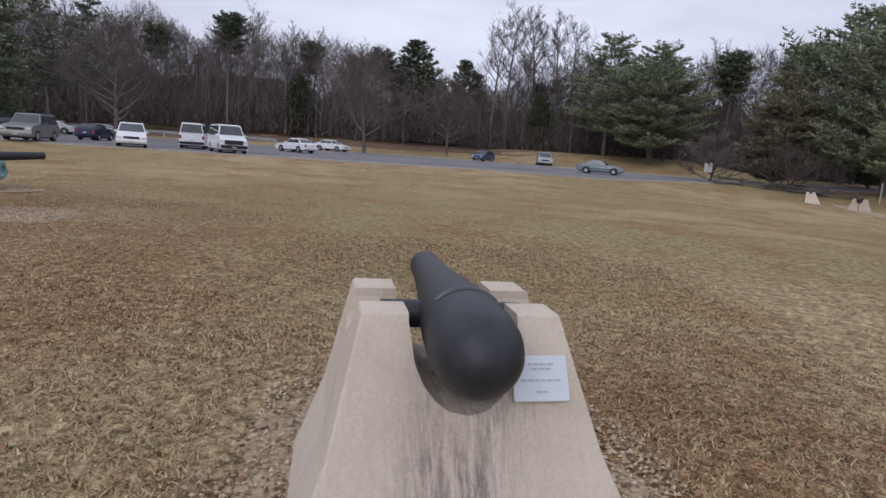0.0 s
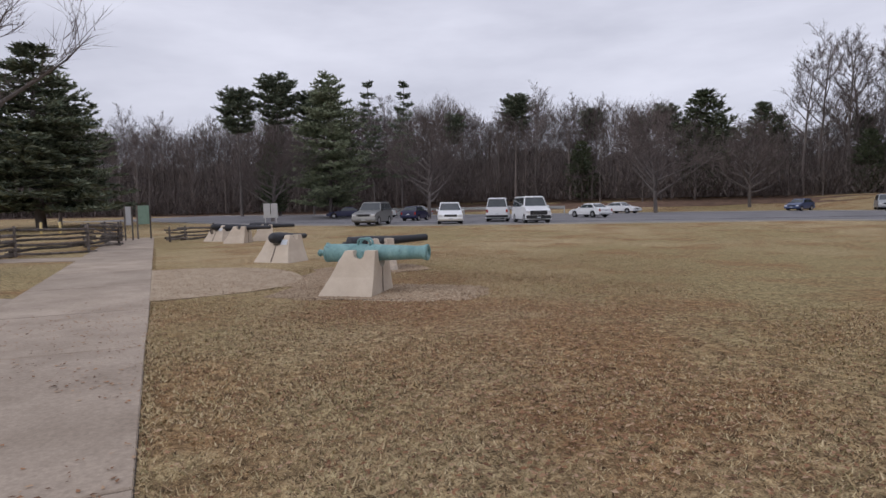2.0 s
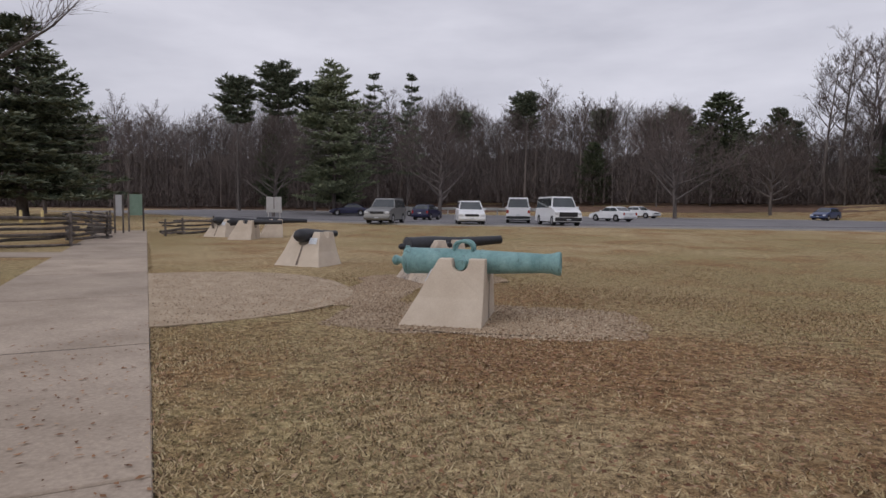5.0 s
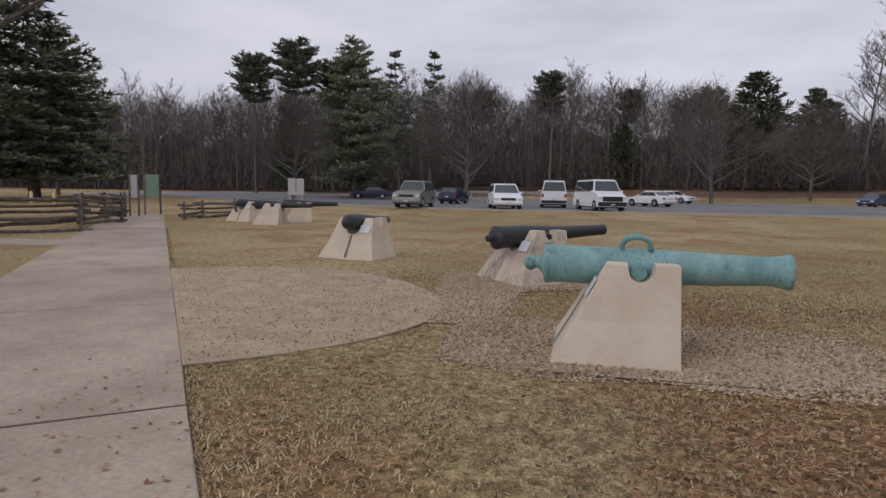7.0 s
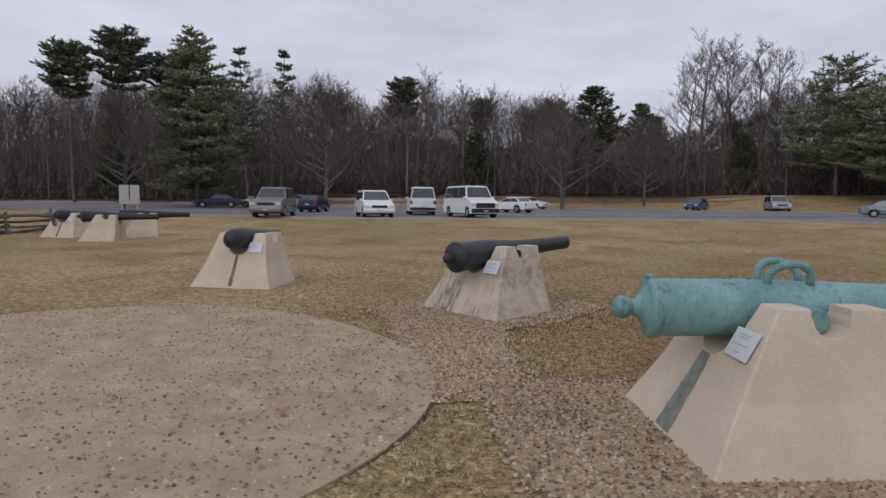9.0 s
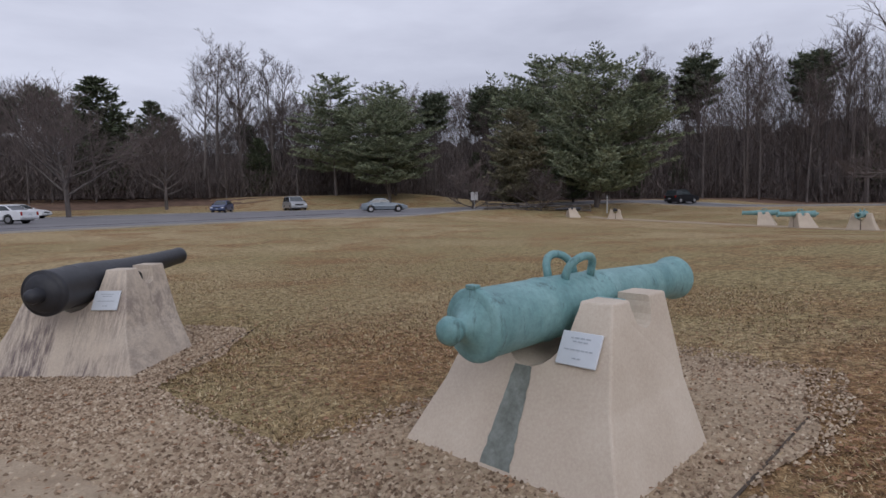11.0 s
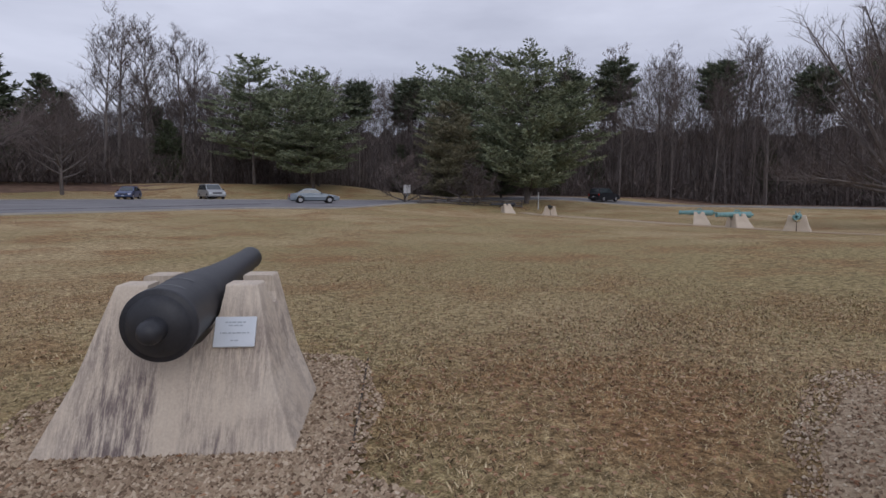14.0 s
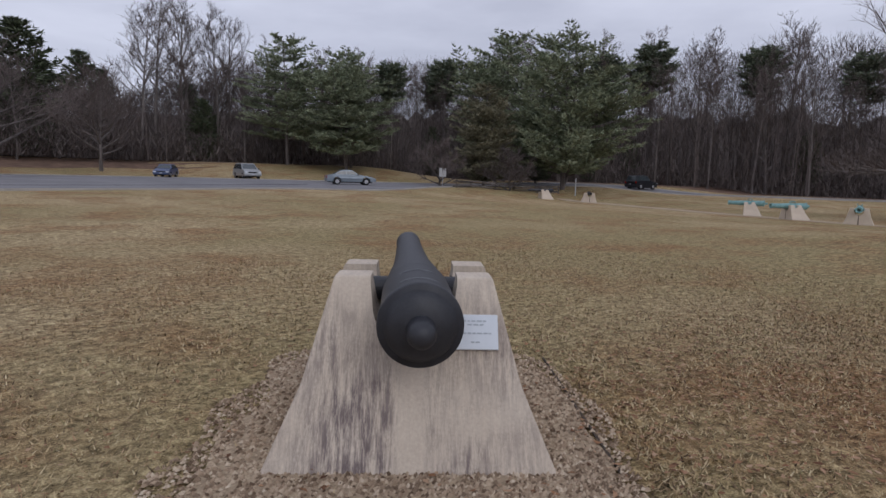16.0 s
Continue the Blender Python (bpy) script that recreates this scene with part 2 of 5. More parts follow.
M = {
    "lawn": ground_mat(),
    "plinth": plinth_mat(),
    "iron": simple("black_painted_iron", (0.016, 0.017, 0.021), (0.030, 0.031, 0.038), 14, 0.5, 0.0, 0.15, None, 6),
    "bronze": bronze_mat(),
    "stain_green": simple("verdigris_stain", (0.14, 0.15, 0.13), (0.28, 0.31, 0.28), 7, 0.9, 0, 0.2, None, 6),
    "streak_dark": simple("dark_brown_streak", (0.10, 0.075, 0.06), (0.24, 0.19, 0.155), 8, 0.9, 0, 0.2, None, 5),
    "plaque": simple("painted_plaque", (0.60, 0.64, 0.68), (0.68, 0.72, 0.76), 5, 0.4, 0.0, 0.0),
    "ink": simple("plaque_ink", (0.40, 0.44, 0.48), (0.44, 0.48, 0.52), 5, 0.6, 0, 0),
    "walk": simple("sidewalk_concrete", (0.285, 0.226, 0.170), (0.440, 0.358, 0.280), 0.9, 0.9, 0, 0.25, None, 30, 0.2),
    "apron": simple("aggregate_concrete", (0.315, 0.235, 0.155), (0.47, 0.372, 0.260), 2.4, 0.95, 0, 0.6, None, 28),
    "joint": simple("joint_soil", (0.06, 0.05, 0.04), (0.1, 0.08, 0.06), 6, 1.0),
    "gravelbed": simple("gravel_bed", (0.27, 0.198, 0.125), (0.52, 0.405, 0.272), 22, 0.95, 0, 0.8, None, 3),
    "pebble": island("gravel_chips", [(0.0, (0.13, 0.085, 0.054)), (0.45, (0.36, 0.265, 0.180)), (0.8, (0.48, 0.375, 0.265)), (1.0, (0.62, 0.52, 0.39))]),
    "asphalt": simple("worn_asphalt", (0.155, 0.15, 0.155), (0.235, 0.225, 0.23), 0.25, 0.9, 0, 0.2, None, 60),
    "seam": simple("fresh_asphalt", (0.04, 0.04, 0.045), (0.07, 0.07, 0.075), 1, 0.9, 0, 0.2),
    "kerb": simple("kerb_concrete", (0.33, 0.31, 0.28), (0.45, 0.42, 0.38), 1.5, 0.9, 0, 0.2),
    "bark": simple("grey_bark", (0.086, 0.073, 0.067), (0.196, 0.170, 0.159), 3.5, 0.95, 0, 0.6, (1, 1, 0.25), 5, 0.35),
    "twig": simple("winter_twigs", (0.098, 0.077, 0.071), (0.172, 0.140, 0.128), 0.6, 0.95, 0, 0.0, None, 0, 0.5),
    "needle": island("pine_needles", [(0.0, (0.115, 0.142, 0.094)), (0.5, (0.220, 0.255, 0.158)), (1.0, (0.360, 0.385, 0.250))]),
    "needle_mid": island("spruce_needles", [(0.0, (0.066, 0.086, 0.060)), (0.5, (0.132, 0.158, 0.105)), (1.0, (0.235, 0.255, 0.175))]),
    "needle_dark": island("cedar_needles", [(0.0, (0.046, 0.060, 0.038)), (0.5, (0.088, 0.110, 0.064)), (1.0, (0.155, 0.175, 0.102))]),
    "needle_brown": island("winter_cedar_needles", [(0.0, (0.115, 0.112, 0.072)), (0.5, (0.205, 0.195, 0.125)), (1.0, (0.315, 0.285, 0.190))]),
    "scrub": island("russet_scrub", [(0.0, (0.075, 0.048, 0.042)), (0.5, (0.150, 0.102, 0.091)), (1.0, (0.255, 0.185, 0.166))]),
    "thicket": island("winter_thicket", [(0.0, (0.066, 0.053, 0.049)), (0.5, (0.130, 0.107, 0.099)), (1.0, (0.225, 0.190, 0.174))]),
    "blade": island("grass_blades", [(0.0, (0.060, 0.038, 0.022)), (0.18, (0.210, 0.138, 0.078)), (0.42, (0.430, 0.312, 0.166)), (0.62, (0.570, 0.452, 0.255)), (0.72, (0.200, 0.172, 0.072)), (0.84, (0.680, 0.560, 0.345)), (1.0, (0.300, 0.158, 0.082))]),
    "leaf": island("fallen_leaves", [(0.0, (0.10, 0.045, 0.024)), (0.6, (0.32, 0.168, 0.088)), (1.0, (0.46, 0.32, 0.205))]),
    "rail": simple("weathered_rails", (0.055, 0.046, 0.041), (0.20, 0.172, 0.152), 4, 0.95, 0, 0.6, (0.25, 1, 1), 6, 0.75),
    "brick": simple("brown_brick", (0.10, 0.058, 0.047), (0.19, 0.105, 0.082), 9, 0.9, 0, 0.4, None, 4, 0.35),
    "white": simple("white_car_paint", (0.72, 0.73, 0.75), (0.80, 0.81, 0.82), 0.6, 0.3),
    "silver": simple("silver_car_paint", (0.33, 0.34, 0.35), (0.40, 0.41, 0.42), 0.7, 0.35, 0.3),
    "tan": simple("pewter_car_paint", (0.19, 0.19, 0.185), (0.25, 0.25, 0.24), 0.7, 0.35, 0.3),
    "steel_blue": simple("grey_blue_car_paint", (0.13, 0.16, 0.19), (0.19, 0.22, 0.25), 0.7, 0.32, 0.3),
    "navy": simple("dark_blue_car_paint", (0.012, 0.014, 0.05), (0.022, 0.025, 0.075), 0.7, 0.3),
    "black": simple("black_car_paint", (0.010, 0.011, 0.014), (0.018, 0.02, 0.024), 0.7, 0.28),
    "blue": simple("blue_car_paint", (0.05, 0.075, 0.16), (0.08, 0.11, 0.22), 0.7, 0.3),
    "trim": simple("dark_plastic", (0.012, 0.012, 0.013), (0.025, 0.025, 0.027), 6, 0.6),
    "glass": simple("tinted_glass", (0.035, 0.045, 0.05), (0.06, 0.07, 0.075), 0.8, 0.08, 0, 0, spec=0.8),
    "tyre": simple("tyre_rubber", (0.012, 0.012, 0.013), (0.03, 0.029, 0.028), 12, 0.9),
    "rim": simple("alloy_rim", (0.33, 0.33, 0.34), (0.5, 0.5, 0.51), 6, 0.35, 0.7),
    "lamp": simple("clear_headlamp", (0.6, 0.62, 0.64), (0.75, 0.76, 0.78), 6, 0.12),
    "red": simple("red_tail_lamp", (0.28, 0.015, 0.012), (0.4, 0.03, 0.02), 8, 0.2),
    "plate": simple("number_plate", (0.5, 0.52, 0.55), (0.6, 0.62, 0.65), 8, 0.5),
    "worn_iron": simple("worn_iron", (0.075, 0.078, 0.085), (0.14, 0.143, 0.15), 9, 0.45, 0.4, 0.1),
    "edging": simple("soil_dark_edging", (0.045, 0.034, 0.026), (0.12, 0.09, 0.065), 9, 0.95, 0, 0.4),
    "galv": simple("galvanised_steel", (0.42, 0.43, 0.43), (0.56, 0.57, 0.57), 7, 0.45, 0.6),
    "sign_green": simple("green_sign_panel", (0.17, 0.27, 0.2), (0.25, 0.36, 0.28), 3, 0.5),
    "sign_white": simple("white_sign_panel", (0.42, 0.42, 0.42), (0.52, 0.52, 0.52), 3, 0.5),
    "yellow": simple("yellow_post_paint", (0.55, 0.42, 0.16), (0.66, 0.52, 0.24), 4, 0.6),
    "litter": simple("leaf_litter", (0.10, 0.058, 0.038), (0.24, 0.145, 0.095), 0.8, 0.95, 0, 0.5, None, 18),
    "backwood": simple("distant_woodland", (0.143, 0.120, 0.114), (0.273, 0.231, 0.218), 0.35, 1.0, 0, 0.0, (1, 1, 0.12), 5),
}

# ---- helpers for building ----


LOT_NEAR = [(-75, 50), (-45, 44), (-30, 41), (-20, 40.3), (-10, 42.2), (4, 45.6), (18, 50.4), (30, 56.0), (44, 59), (56, 54), (66, 42), (73, 24), (75, 2)]
LOT_FAR = [(-75, 76), (-45, 77), (-30, 78), (-20, 78.5), (-8, 80), (4, 82), (14, 81), (25, 72), (40, 66.5), (60, 62), (72, 45), (79, 26), (81, 2)]


def S(a, b, v):
    u = min(1.0, max(0.0, (v - a) / (b - a)))
    return u * u * (3 - 2 * u)


def h(x, y):
    """Height of the ground."""
    right = S(8, 34, x) * (1 - S(44, 58, y)) * S(-5, 18, y)
    z = 0.185 * (1 - S(4, 9.8, 0.8 * y - 0.6 * x)) * (1 - S(14, 30, math.hypot(x, y)))
    z += 0.40 * S(22, 46, y) * (1 - 0.8 * right) - 0.65 * right
    z += 0.25 * S(50, 76, y) + 0.5 * S(42, 58, x) + 0.25 * S(36, 55, -x)
    far = float(np.interp(x, [p[0] for p in LOT_FAR], [p[1] for p in LOT_FAR]))
    z += 2.2 * S(0, 26, y - far) * (1 - S(44, 56, x)) * (1 - 0.6 * S(38, 60, -x))
    return z


def obj_from(name, bm, mat, smooth=False):
    me = bpy.data.meshes.new(name)
    bm.to_mesh(me)
    bm.free()
    me.materials.append(mat)
    if smooth:
        me.polygons.foreach_set("use_smooth", [True] * len(me.polygons))
    return new(name, me)


def part(name, bm, mat, parent, label="", smooth=False):
    ob = obj_from(name, bm, mat, smooth)
    ob.parent = parent
    if label:
        tagged(ob, label)
    return ob


def mesh_np(name, verts, faces, mat, smooth=False):
    me = bpy.data.meshes.new(name)
    me.from_pydata(verts, [], faces)
    me.materials.append(mat)
    if smooth:
        me.polygons.foreach_set("use_smooth", [True] * len(me.polygons))
    return me


def box(bm, x0, x1, y0, y1, z0, z1, bev=0.0, m=None):
    """A bevelled block added to bm."""
    r = bmesh.ops.create_cube(bm, size=1)
    vs = r["verts"]
    bmesh.ops.scale(bm, vec=(x1 - x0, y1 - y0, z1 - z0), verts=vs)
    bmesh.ops.translate(bm, vec=((x0 + x1) / 2, (y0 + y1) / 2, (z0 + z1) / 2), verts=vs)
    if bev:
        es = list({e for v in vs for e in v.link_edges})
        out = bmesh.ops.bevel(bm, geom=es, offset=bev, segments=1, affect="EDGES", profile=0.5)
        vs = list({v for f in out["faces"] for v in f.verts} | {v for v in vs if v.is_valid})
    if m is not None:
        bmesh.ops.transform(bm, matrix=m, verts=vs)
    return bm


def block(x0, x1, y0, y1, z0, z1, bev=0.0, m=None):
    return box(bmesh.new(), x0, x1, y0, y1, z0, z1, bev, m)


def rod(bm, a, b, r0, r1=None, seg=8, caps=True):
    """A tapered round bar from a to b."""
    a, b = Vector(a), Vector(b)
    d = b - a
    m = Matrix.Translation((a + b) / 2) @ d.to_track_quat("Z", "Y").to_matrix().to_4x4()
    bmesh.ops.create_cone(bm, cap_ends=caps, segments=seg, radius1=r0, radius2=r0 if r1 is None else r1, depth=d.length, matrix=m)
    return bm


def sweep(pts, r, seg=10):
    """A round bar bent along pts, as one closed tube."""
    bm = bmesh.new()
    rings = []
    for k, p in enumerate(pts):
        d = (pts[min(k + 1, len(pts) - 1)] - pts[max(k - 1, 0)]).normalized()
        q = d.to_track_quat("Z", "Y")
        rings.append([bm.verts.new(p + q @ Vector((r * math.cos(6.2832 * i / seg), r * math.sin(6.2832 * i / seg), 0))) for i in range(seg)])
    for a, b in zip(rings, rings[1:]):
        off = min(range(seg), key=lambda o: (b[o].co - a[0].co).length)
        for i in range(seg):
            j = (i + 1) % seg
            bm.faces.new((a[i], a[j], b[(j + off) % seg], b[(i + off) % seg]))
    bm.faces.new(rings[0][::-1])
    bm.faces.new(rings[-1])
    bmesh.ops.recalc_face_normals(bm, faces=bm.faces)
    return bm


def lathe(profile, seg=32):
    """Turned body along x from (x, r) pairs."""
    bm = bmesh.new()
    rings = []
    for x, r in profile:
        if r < 1e-4:
            rings.append([bm.verts.new((x, 0, 0))])
        else:
            rings.append([bm.verts.new((x, r * math.cos(2 * math.pi * k / seg), r * math.sin(2 * math.pi * k / seg))) for k in range(seg)])
    for p, q in zip(rings, rings[1:]):
        for k in range(seg):
            j = (k + 1) % seg
            if len(p) == 1 and len(q) > 1:
                bm.faces.new((p[0], q[j], q[k]))
            elif len(q) == 1 and len(p) > 1:
                bm.faces.new((p[k], p[j], q[0]))
            elif len(p) > 1:
                bm.faces.new((p[k], p[j], q[j], q[k]))
    bmesh.ops.recalc_face_normals(bm, faces=bm.faces)
    return bm


def empty(name, m):
    ob = new(name)
    ob.matrix_world = m
    ob.empty_display_size = 0.2
    return ob


# ---- ground ----
xs = np.concatenate([np.linspace(-900, -110, 22), np.arange(-100, -40, 4.0), np.arange(-40, 12, 0.7), np.arange(12, 60, 2.0), np.arange(60, 110, 5.0), np.linspace(115, 900, 22)])
ys = np.concatenate([np.linspace(-900, -60, 18), np.arange(-50, -8, 4.0), np.arange(-8, 24, 0.7), np.arange(24, 100, 2.0), np.linspace(104, 900, 24)])
gv = [(float(x), float(y), h(x, y) + 0.012 * noise.noise((x * 0.6, y * 0.6, 0))) for y in ys for x in xs]
nx = len(xs)
gf = [(j * nx + i, j * nx + i + 1, (j + 1) * nx + i + 1, (j + 1) * nx + i) for j in range(len(ys) - 1) for i in range(nx - 1)]
ground = tagged(new("ground", mesh_np("ground", gv, gf, M["lawn"], True)), "dormant brown and olive winter lawn", "lawn", kind="structure")


def strip(name, left, right, lift, mat, label, category, thick=0.05, step=2.0):
    """A paved sheet between two lines, laid over the ground with a thickness."""
    n = 2
    total = max(sum(math.dist(a, b) for a, b in zip(line, line[1:])) for line in (left, right))
    n = max(2, int(total / step))

    def along(line, u):
        seg = [math.dist(a, b) for a, b in zip(line, line[1:])]
        d = u * sum(seg)
        for (a, b), l in zip(zip(line, line[1:]), seg):
            if d <= l + 1e-6:
                k = d / l
                return a[0] + (b[0] - a[0]) * k, a[1] + (b[1] - a[1]) * k
            d -= l
        return line[-1]

    cross = 8
    verts, faces = [], []
    for i in range(n + 1):
        p, q = along(left, i / n), along(right, i / n)
        for k in range(cross + 1):
            x, y = p[0] + (q[0] - p[0]) * k / cross, p[1] + (q[1] - p[1]) * k / cross
            verts.append((x, y, h(x, y) + lift))
    w = cross + 1
    for i in range(n):
        for k in range(cross):
            faces.append((i * w + k, i * w + k + 1, (i + 1) * w + k + 1, (i + 1) * w + k))
    rim = [i * w for i in range(n + 1)] + [n * w + k for k in range(1, w)] + [i * w + cross for i in range(n - 1, -1, -1)] + [k for k in range(cross - 1, 0, -1)]
    base = len(verts)
    for v in rim:
        x, y, z = verts[v]
        verts.append((x, y, z - thick - lift))
    for a in range(len(rim)):
        b2 = (a + 1) % len(rim)
        faces.append((rim[a], base + a, base + b2, rim[b2]))
    ob = new(name, mesh_np(name, verts, faces, mat))
    return tagged(ob, label, category, kind="structure")


strip("road", LOT_NEAR, LOT_FAR, 0.03, M["asphalt"], "worn grey asphalt car park and drive", "car park")
strip("road_seam", [(x, y + 6.5 + 0.06 * (x + 20)) for x, y in LOT_NEAR[1:7]], [(x, y + 7.3 + 0.06 * (x + 20)) for x, y in LOT_NEAR[1:7]], 0.036, M["seam"], "dark patched seam across the car park", "asphalt", 0.01)
strip("kerb", [(x, y - 0.16) for x, y in LOT_NEAR], LOT_NEAR, 0.10, M["kerb"], "low concrete kerb beside the lawn", "kerb")
strip("kerb", LOT_FAR, [(x, y + 0.2) for x, y in LOT_FAR], 0.12, M["kerb"], "low concrete kerb below the wooded bank", "kerb")

# sidewalk: origin P0 on its right edge, along U, across N (to the right)
P0, U, N = Vector((-3.51, 2.0)), Vector((-0.7502, 0.6612)), Vector((0.6612, 0.7502))


def sw(s, w):
    p = P0 + U * s + N * w
    return p.x, p.y


def slab(name, corners, lift, mat, depth=0.1, div=4):
    """One paving slab with slightly rounded arrises."""
    bm = bmesh.new()
    (a, b, c, d) = [Vector(p) for p in corners]
    grid = []
    for i in range(div + 1):
        row = []
        for k in range(div + 1):
            p = a.lerp(b, i / div).lerp(d.lerp(c, i / div), k / div)
            row.append(bm.verts.new((p.x, p.y, h(p.x, p.y) + lift)))
        grid.append(row)
    for i in range(div):
        for k in range(div):
            bm.faces.new((grid[i][k], grid[i + 1][k], grid[i + 1][k + 1], grid[i][k + 1]))
    bmesh.ops.recalc_face_normals(bm, faces=bm.faces)
    if bm.faces[:][0].normal.z < 0:
        bmesh.ops.reverse_faces(bm, faces=bm.faces)
    rim = [e for e in bm.edges if e.is_boundary]
    ext = bmesh.ops.extrude_edge_only(bm, edges=rim)
    vs = [g for g in ext["geom"] if isinstance(g, bmesh.types.BMVert)]
    bmesh.ops.translate(bm, vec=(0, 0, -0.012), verts=vs)
    cx, cy = sum(v.co.x for v in vs) / len(vs), sum(v.co.y for v in vs) / len(vs)
    for v in vs:
        off = Vector((v.co.x - cx, v.co.y - cy, 0)).normalized() * 0.012
        v.co += off
    rim = [e for e in bm.edges if e.is_boundary]
    ext = bmesh.ops.extrude_edge_only(bm, edges=rim)
    bmesh.ops.translate(bm, vec=(0, 0, -depth), verts=[g for g in ext["geom"] if isinstance(g, bmesh.types.BMVert)])
    bmesh.ops.recalc_face_normals(bm, faces=bm.faces)
    return bm


walkway = tagged(empty("sidewalk", pose(0, 0, 0)), "pale concrete footpath in long cast slabs", "footpath", kind="structure")
for k in range(-5, 9):
    s0, s1 = 1.8 + 4.05 * k, 1.8 + 4.05 * (k + 1)
    part("slab", slab("slab", [sw(s0 + 0.026, -0.045), sw(s1 - 0.026, -0.045), sw(s1 - 0.032, -2.54), sw(s0 + 0.032, -2.54)], 0.024, M["walk"]), M["walk"], walkway)
strip("path_joint", [sw(-18, -0.03), sw(38, -0.03)], [sw(-18, -2.54), sw(38, -2.54)], 0.008, M["joint"], "dark soil in the footpath joints", "soil", 0.02)
for k, (s0, s1, length, turn) in enumerate(((6.33, 8.75, 14, 0.0), (19.2, 21.2, 15, 0.15))):
    q = Vector((-0.978, -0.21)) if k == 0 else Vector((-0.86, -0.5))
    a, b2 = Vector(sw(s0, -2.565)), Vector(sw(s1, -2.565))
    part("slab", slab("slab", [tuple(a), tuple(b2), tuple(b2 + q * length), tuple(a + q * length)], 0.02, M["walk"]), M["walk"], walkway)

# semicircular apron beside the footpath
bm = bmesh.new()
rim = []
for k in range(41):
    u = math.pi * k / 40
    rim.append((10.25 - 3.35 * math.copysign(abs(math.cos(u)) ** 0.85, math.cos(u)), -0.035 + 3.55 * math.sin(u) ** 0.85))
top = [bm.verts.new((*sw(s, w), h(*sw(s, w)) + 0.02)) for s, w in rim]
mid = bm.verts.new((*sw(10.25, 1.2), h(*sw(10.25, 1.2)) + 0.02))
for a, b2 in zip(top, top[1:] + top[:1]):
    bm.faces.new((mid, a, b2))
bmesh.ops.recalc_face_normals(bm, faces=bm.faces)
ext = bmesh.ops.extrude_edge_only(bm, edges=[e for e in bm.edges if e.is_boundary])
bmesh.ops.translate(bm, vec=(0, 0, -0.08), verts=[g for g in ext["geom"] if isinstance(g, bmesh.types.BMVert)])
tagged(obj_from("pavement_apron", bm, M["apron"]), "rounded exposed-aggregate concrete apron beside the footpath", "pavement", kind="structure")
# soil seams along the apron's edge
seam = [sw(s, w) for s, w in rim]
seam_out = [sw(10.25 + (s - 10.25) * 1.006, w * 1.006 if w > 0.1 else w) for s, w in rim]
strip("apron_edge", seam, seam_out, 0.006, M["joint"], "dark soil edge round the apron", "soil", 0.02, 0.25)

# ---- plinths and guns ----


def plinth_mesh():
    """Concrete gun rest: vertical front, sloping back, flared foot, U trough and trunnion notches."""
    bm = bmesh.new()
    rows = []
    for z, xb, xf, w, wb in ((-0.12, -0.86, 0.345, 0.74, 0.77), (0.0, -0.79, 0.345, 0.70, 0.725), (0.38, -0.575, 0.345, 0.555, 0.565), (0.90, -0.30, 0.34, 0.43, 0.43)):
        rows.append([bm.verts.new(p) for p in ((xb, -wb, z), (xf, -w, z), (xf, w, z), (xb, wb, z))])
    for p, q in zip(rows, rows[1:]):
        for k in range(4):
            j = (k + 1) % 4
            bm.faces.new((p[k], p[j], q[j], q[k]))
    bm.faces.new(rows[-1])
    bm.faces.new(rows[0][::-1])
    edges = [e for e in bm.edges if min(v.co.z for v in e.verts) > -0.05]
    bmesh.ops.bevel(bm, geom=edges, offset=0.012, segments=2, affect="EDGES", profile=0.5)
    bmesh.ops.recalc_face_normals(bm, faces=bm.faces)
    hull = obj_from("hull", bm, M["plinth"])
    # the trough along the barrel
    bm = bmesh.new()
    prof = [(0.235, 1.2), (0.235, 0.86)] + [(0.225 * math.cos(a), 0.80 - 0.27 * math.sin(a)) for a in (0.0, 0.3, 0.6, 0.9, 1.2, math.pi / 2, 1.94, 2.24, 2.54, 2.84, math.pi)] + [(-0.235, 0.86), (-0.235, 1.2)]
    ends = [[bm.verts.new((x, y, z)) for y, z in prof] for x in (-1.5, 1.5)]
    n = len(prof)
    for k in range(n):
        j = (k + 1) % n
        bm.faces.new((ends[0][k], ends[0][j], ends[1][j], ends[1][k]))
    bm.faces.new(ends[0][::-1])
    bm.faces.new(ends[1])
    bmesh.ops.recalc_face_normals(bm, faces=bm.faces)
    cut1 = obj_from("cut", bm, M["plinth"])
    # the notches for the trunnions
    bm = bmesh.new()
    prof = [(0.125, 1.2), (0.12, 0.86)] + [(0.11 * math.cos(a), 0.83 - 0.10 * math.sin(a)) for a in (0.0, 0.4, 0.8, 1.2, 1.57, 1.94, 2.34, 2.74, math.pi)] + [(-0.12, 0.86), (-0.125, 1.2)]
    ends = [[bm.verts.new((x, y, z)) for x, z in prof] for y in (-1.5, 1.5)]
    n = len(prof)
    for k in range(n):
        j = (k + 1) % n
        bm.faces.new((ends[0][k], ends[0][j], ends[1][j], ends[1][k]))
    bm.faces.new(ends[0][::-1])
    bm.faces.new(ends[1])
    bmesh.ops.recalc_face_normals(bm, faces=bm.faces)
    cut2 = obj_from("cut", bm, M["plinth"])
    for c in (cut1, cut2):
        md = hull.modifiers.new("cut", "BOOLEAN")
        md.operation, md.object, md.solver = "DIFFERENCE", c, "EXACT"
    dg = bpy.context.evaluated_depsgraph_get()
    me = bpy.data.meshes.new_from_object(hull.evaluated_get(dg))
    me.name = "plinth_body"
    for o in (hull, cut1, cut2):
        bpy.data.objects.remove(o)
    return me


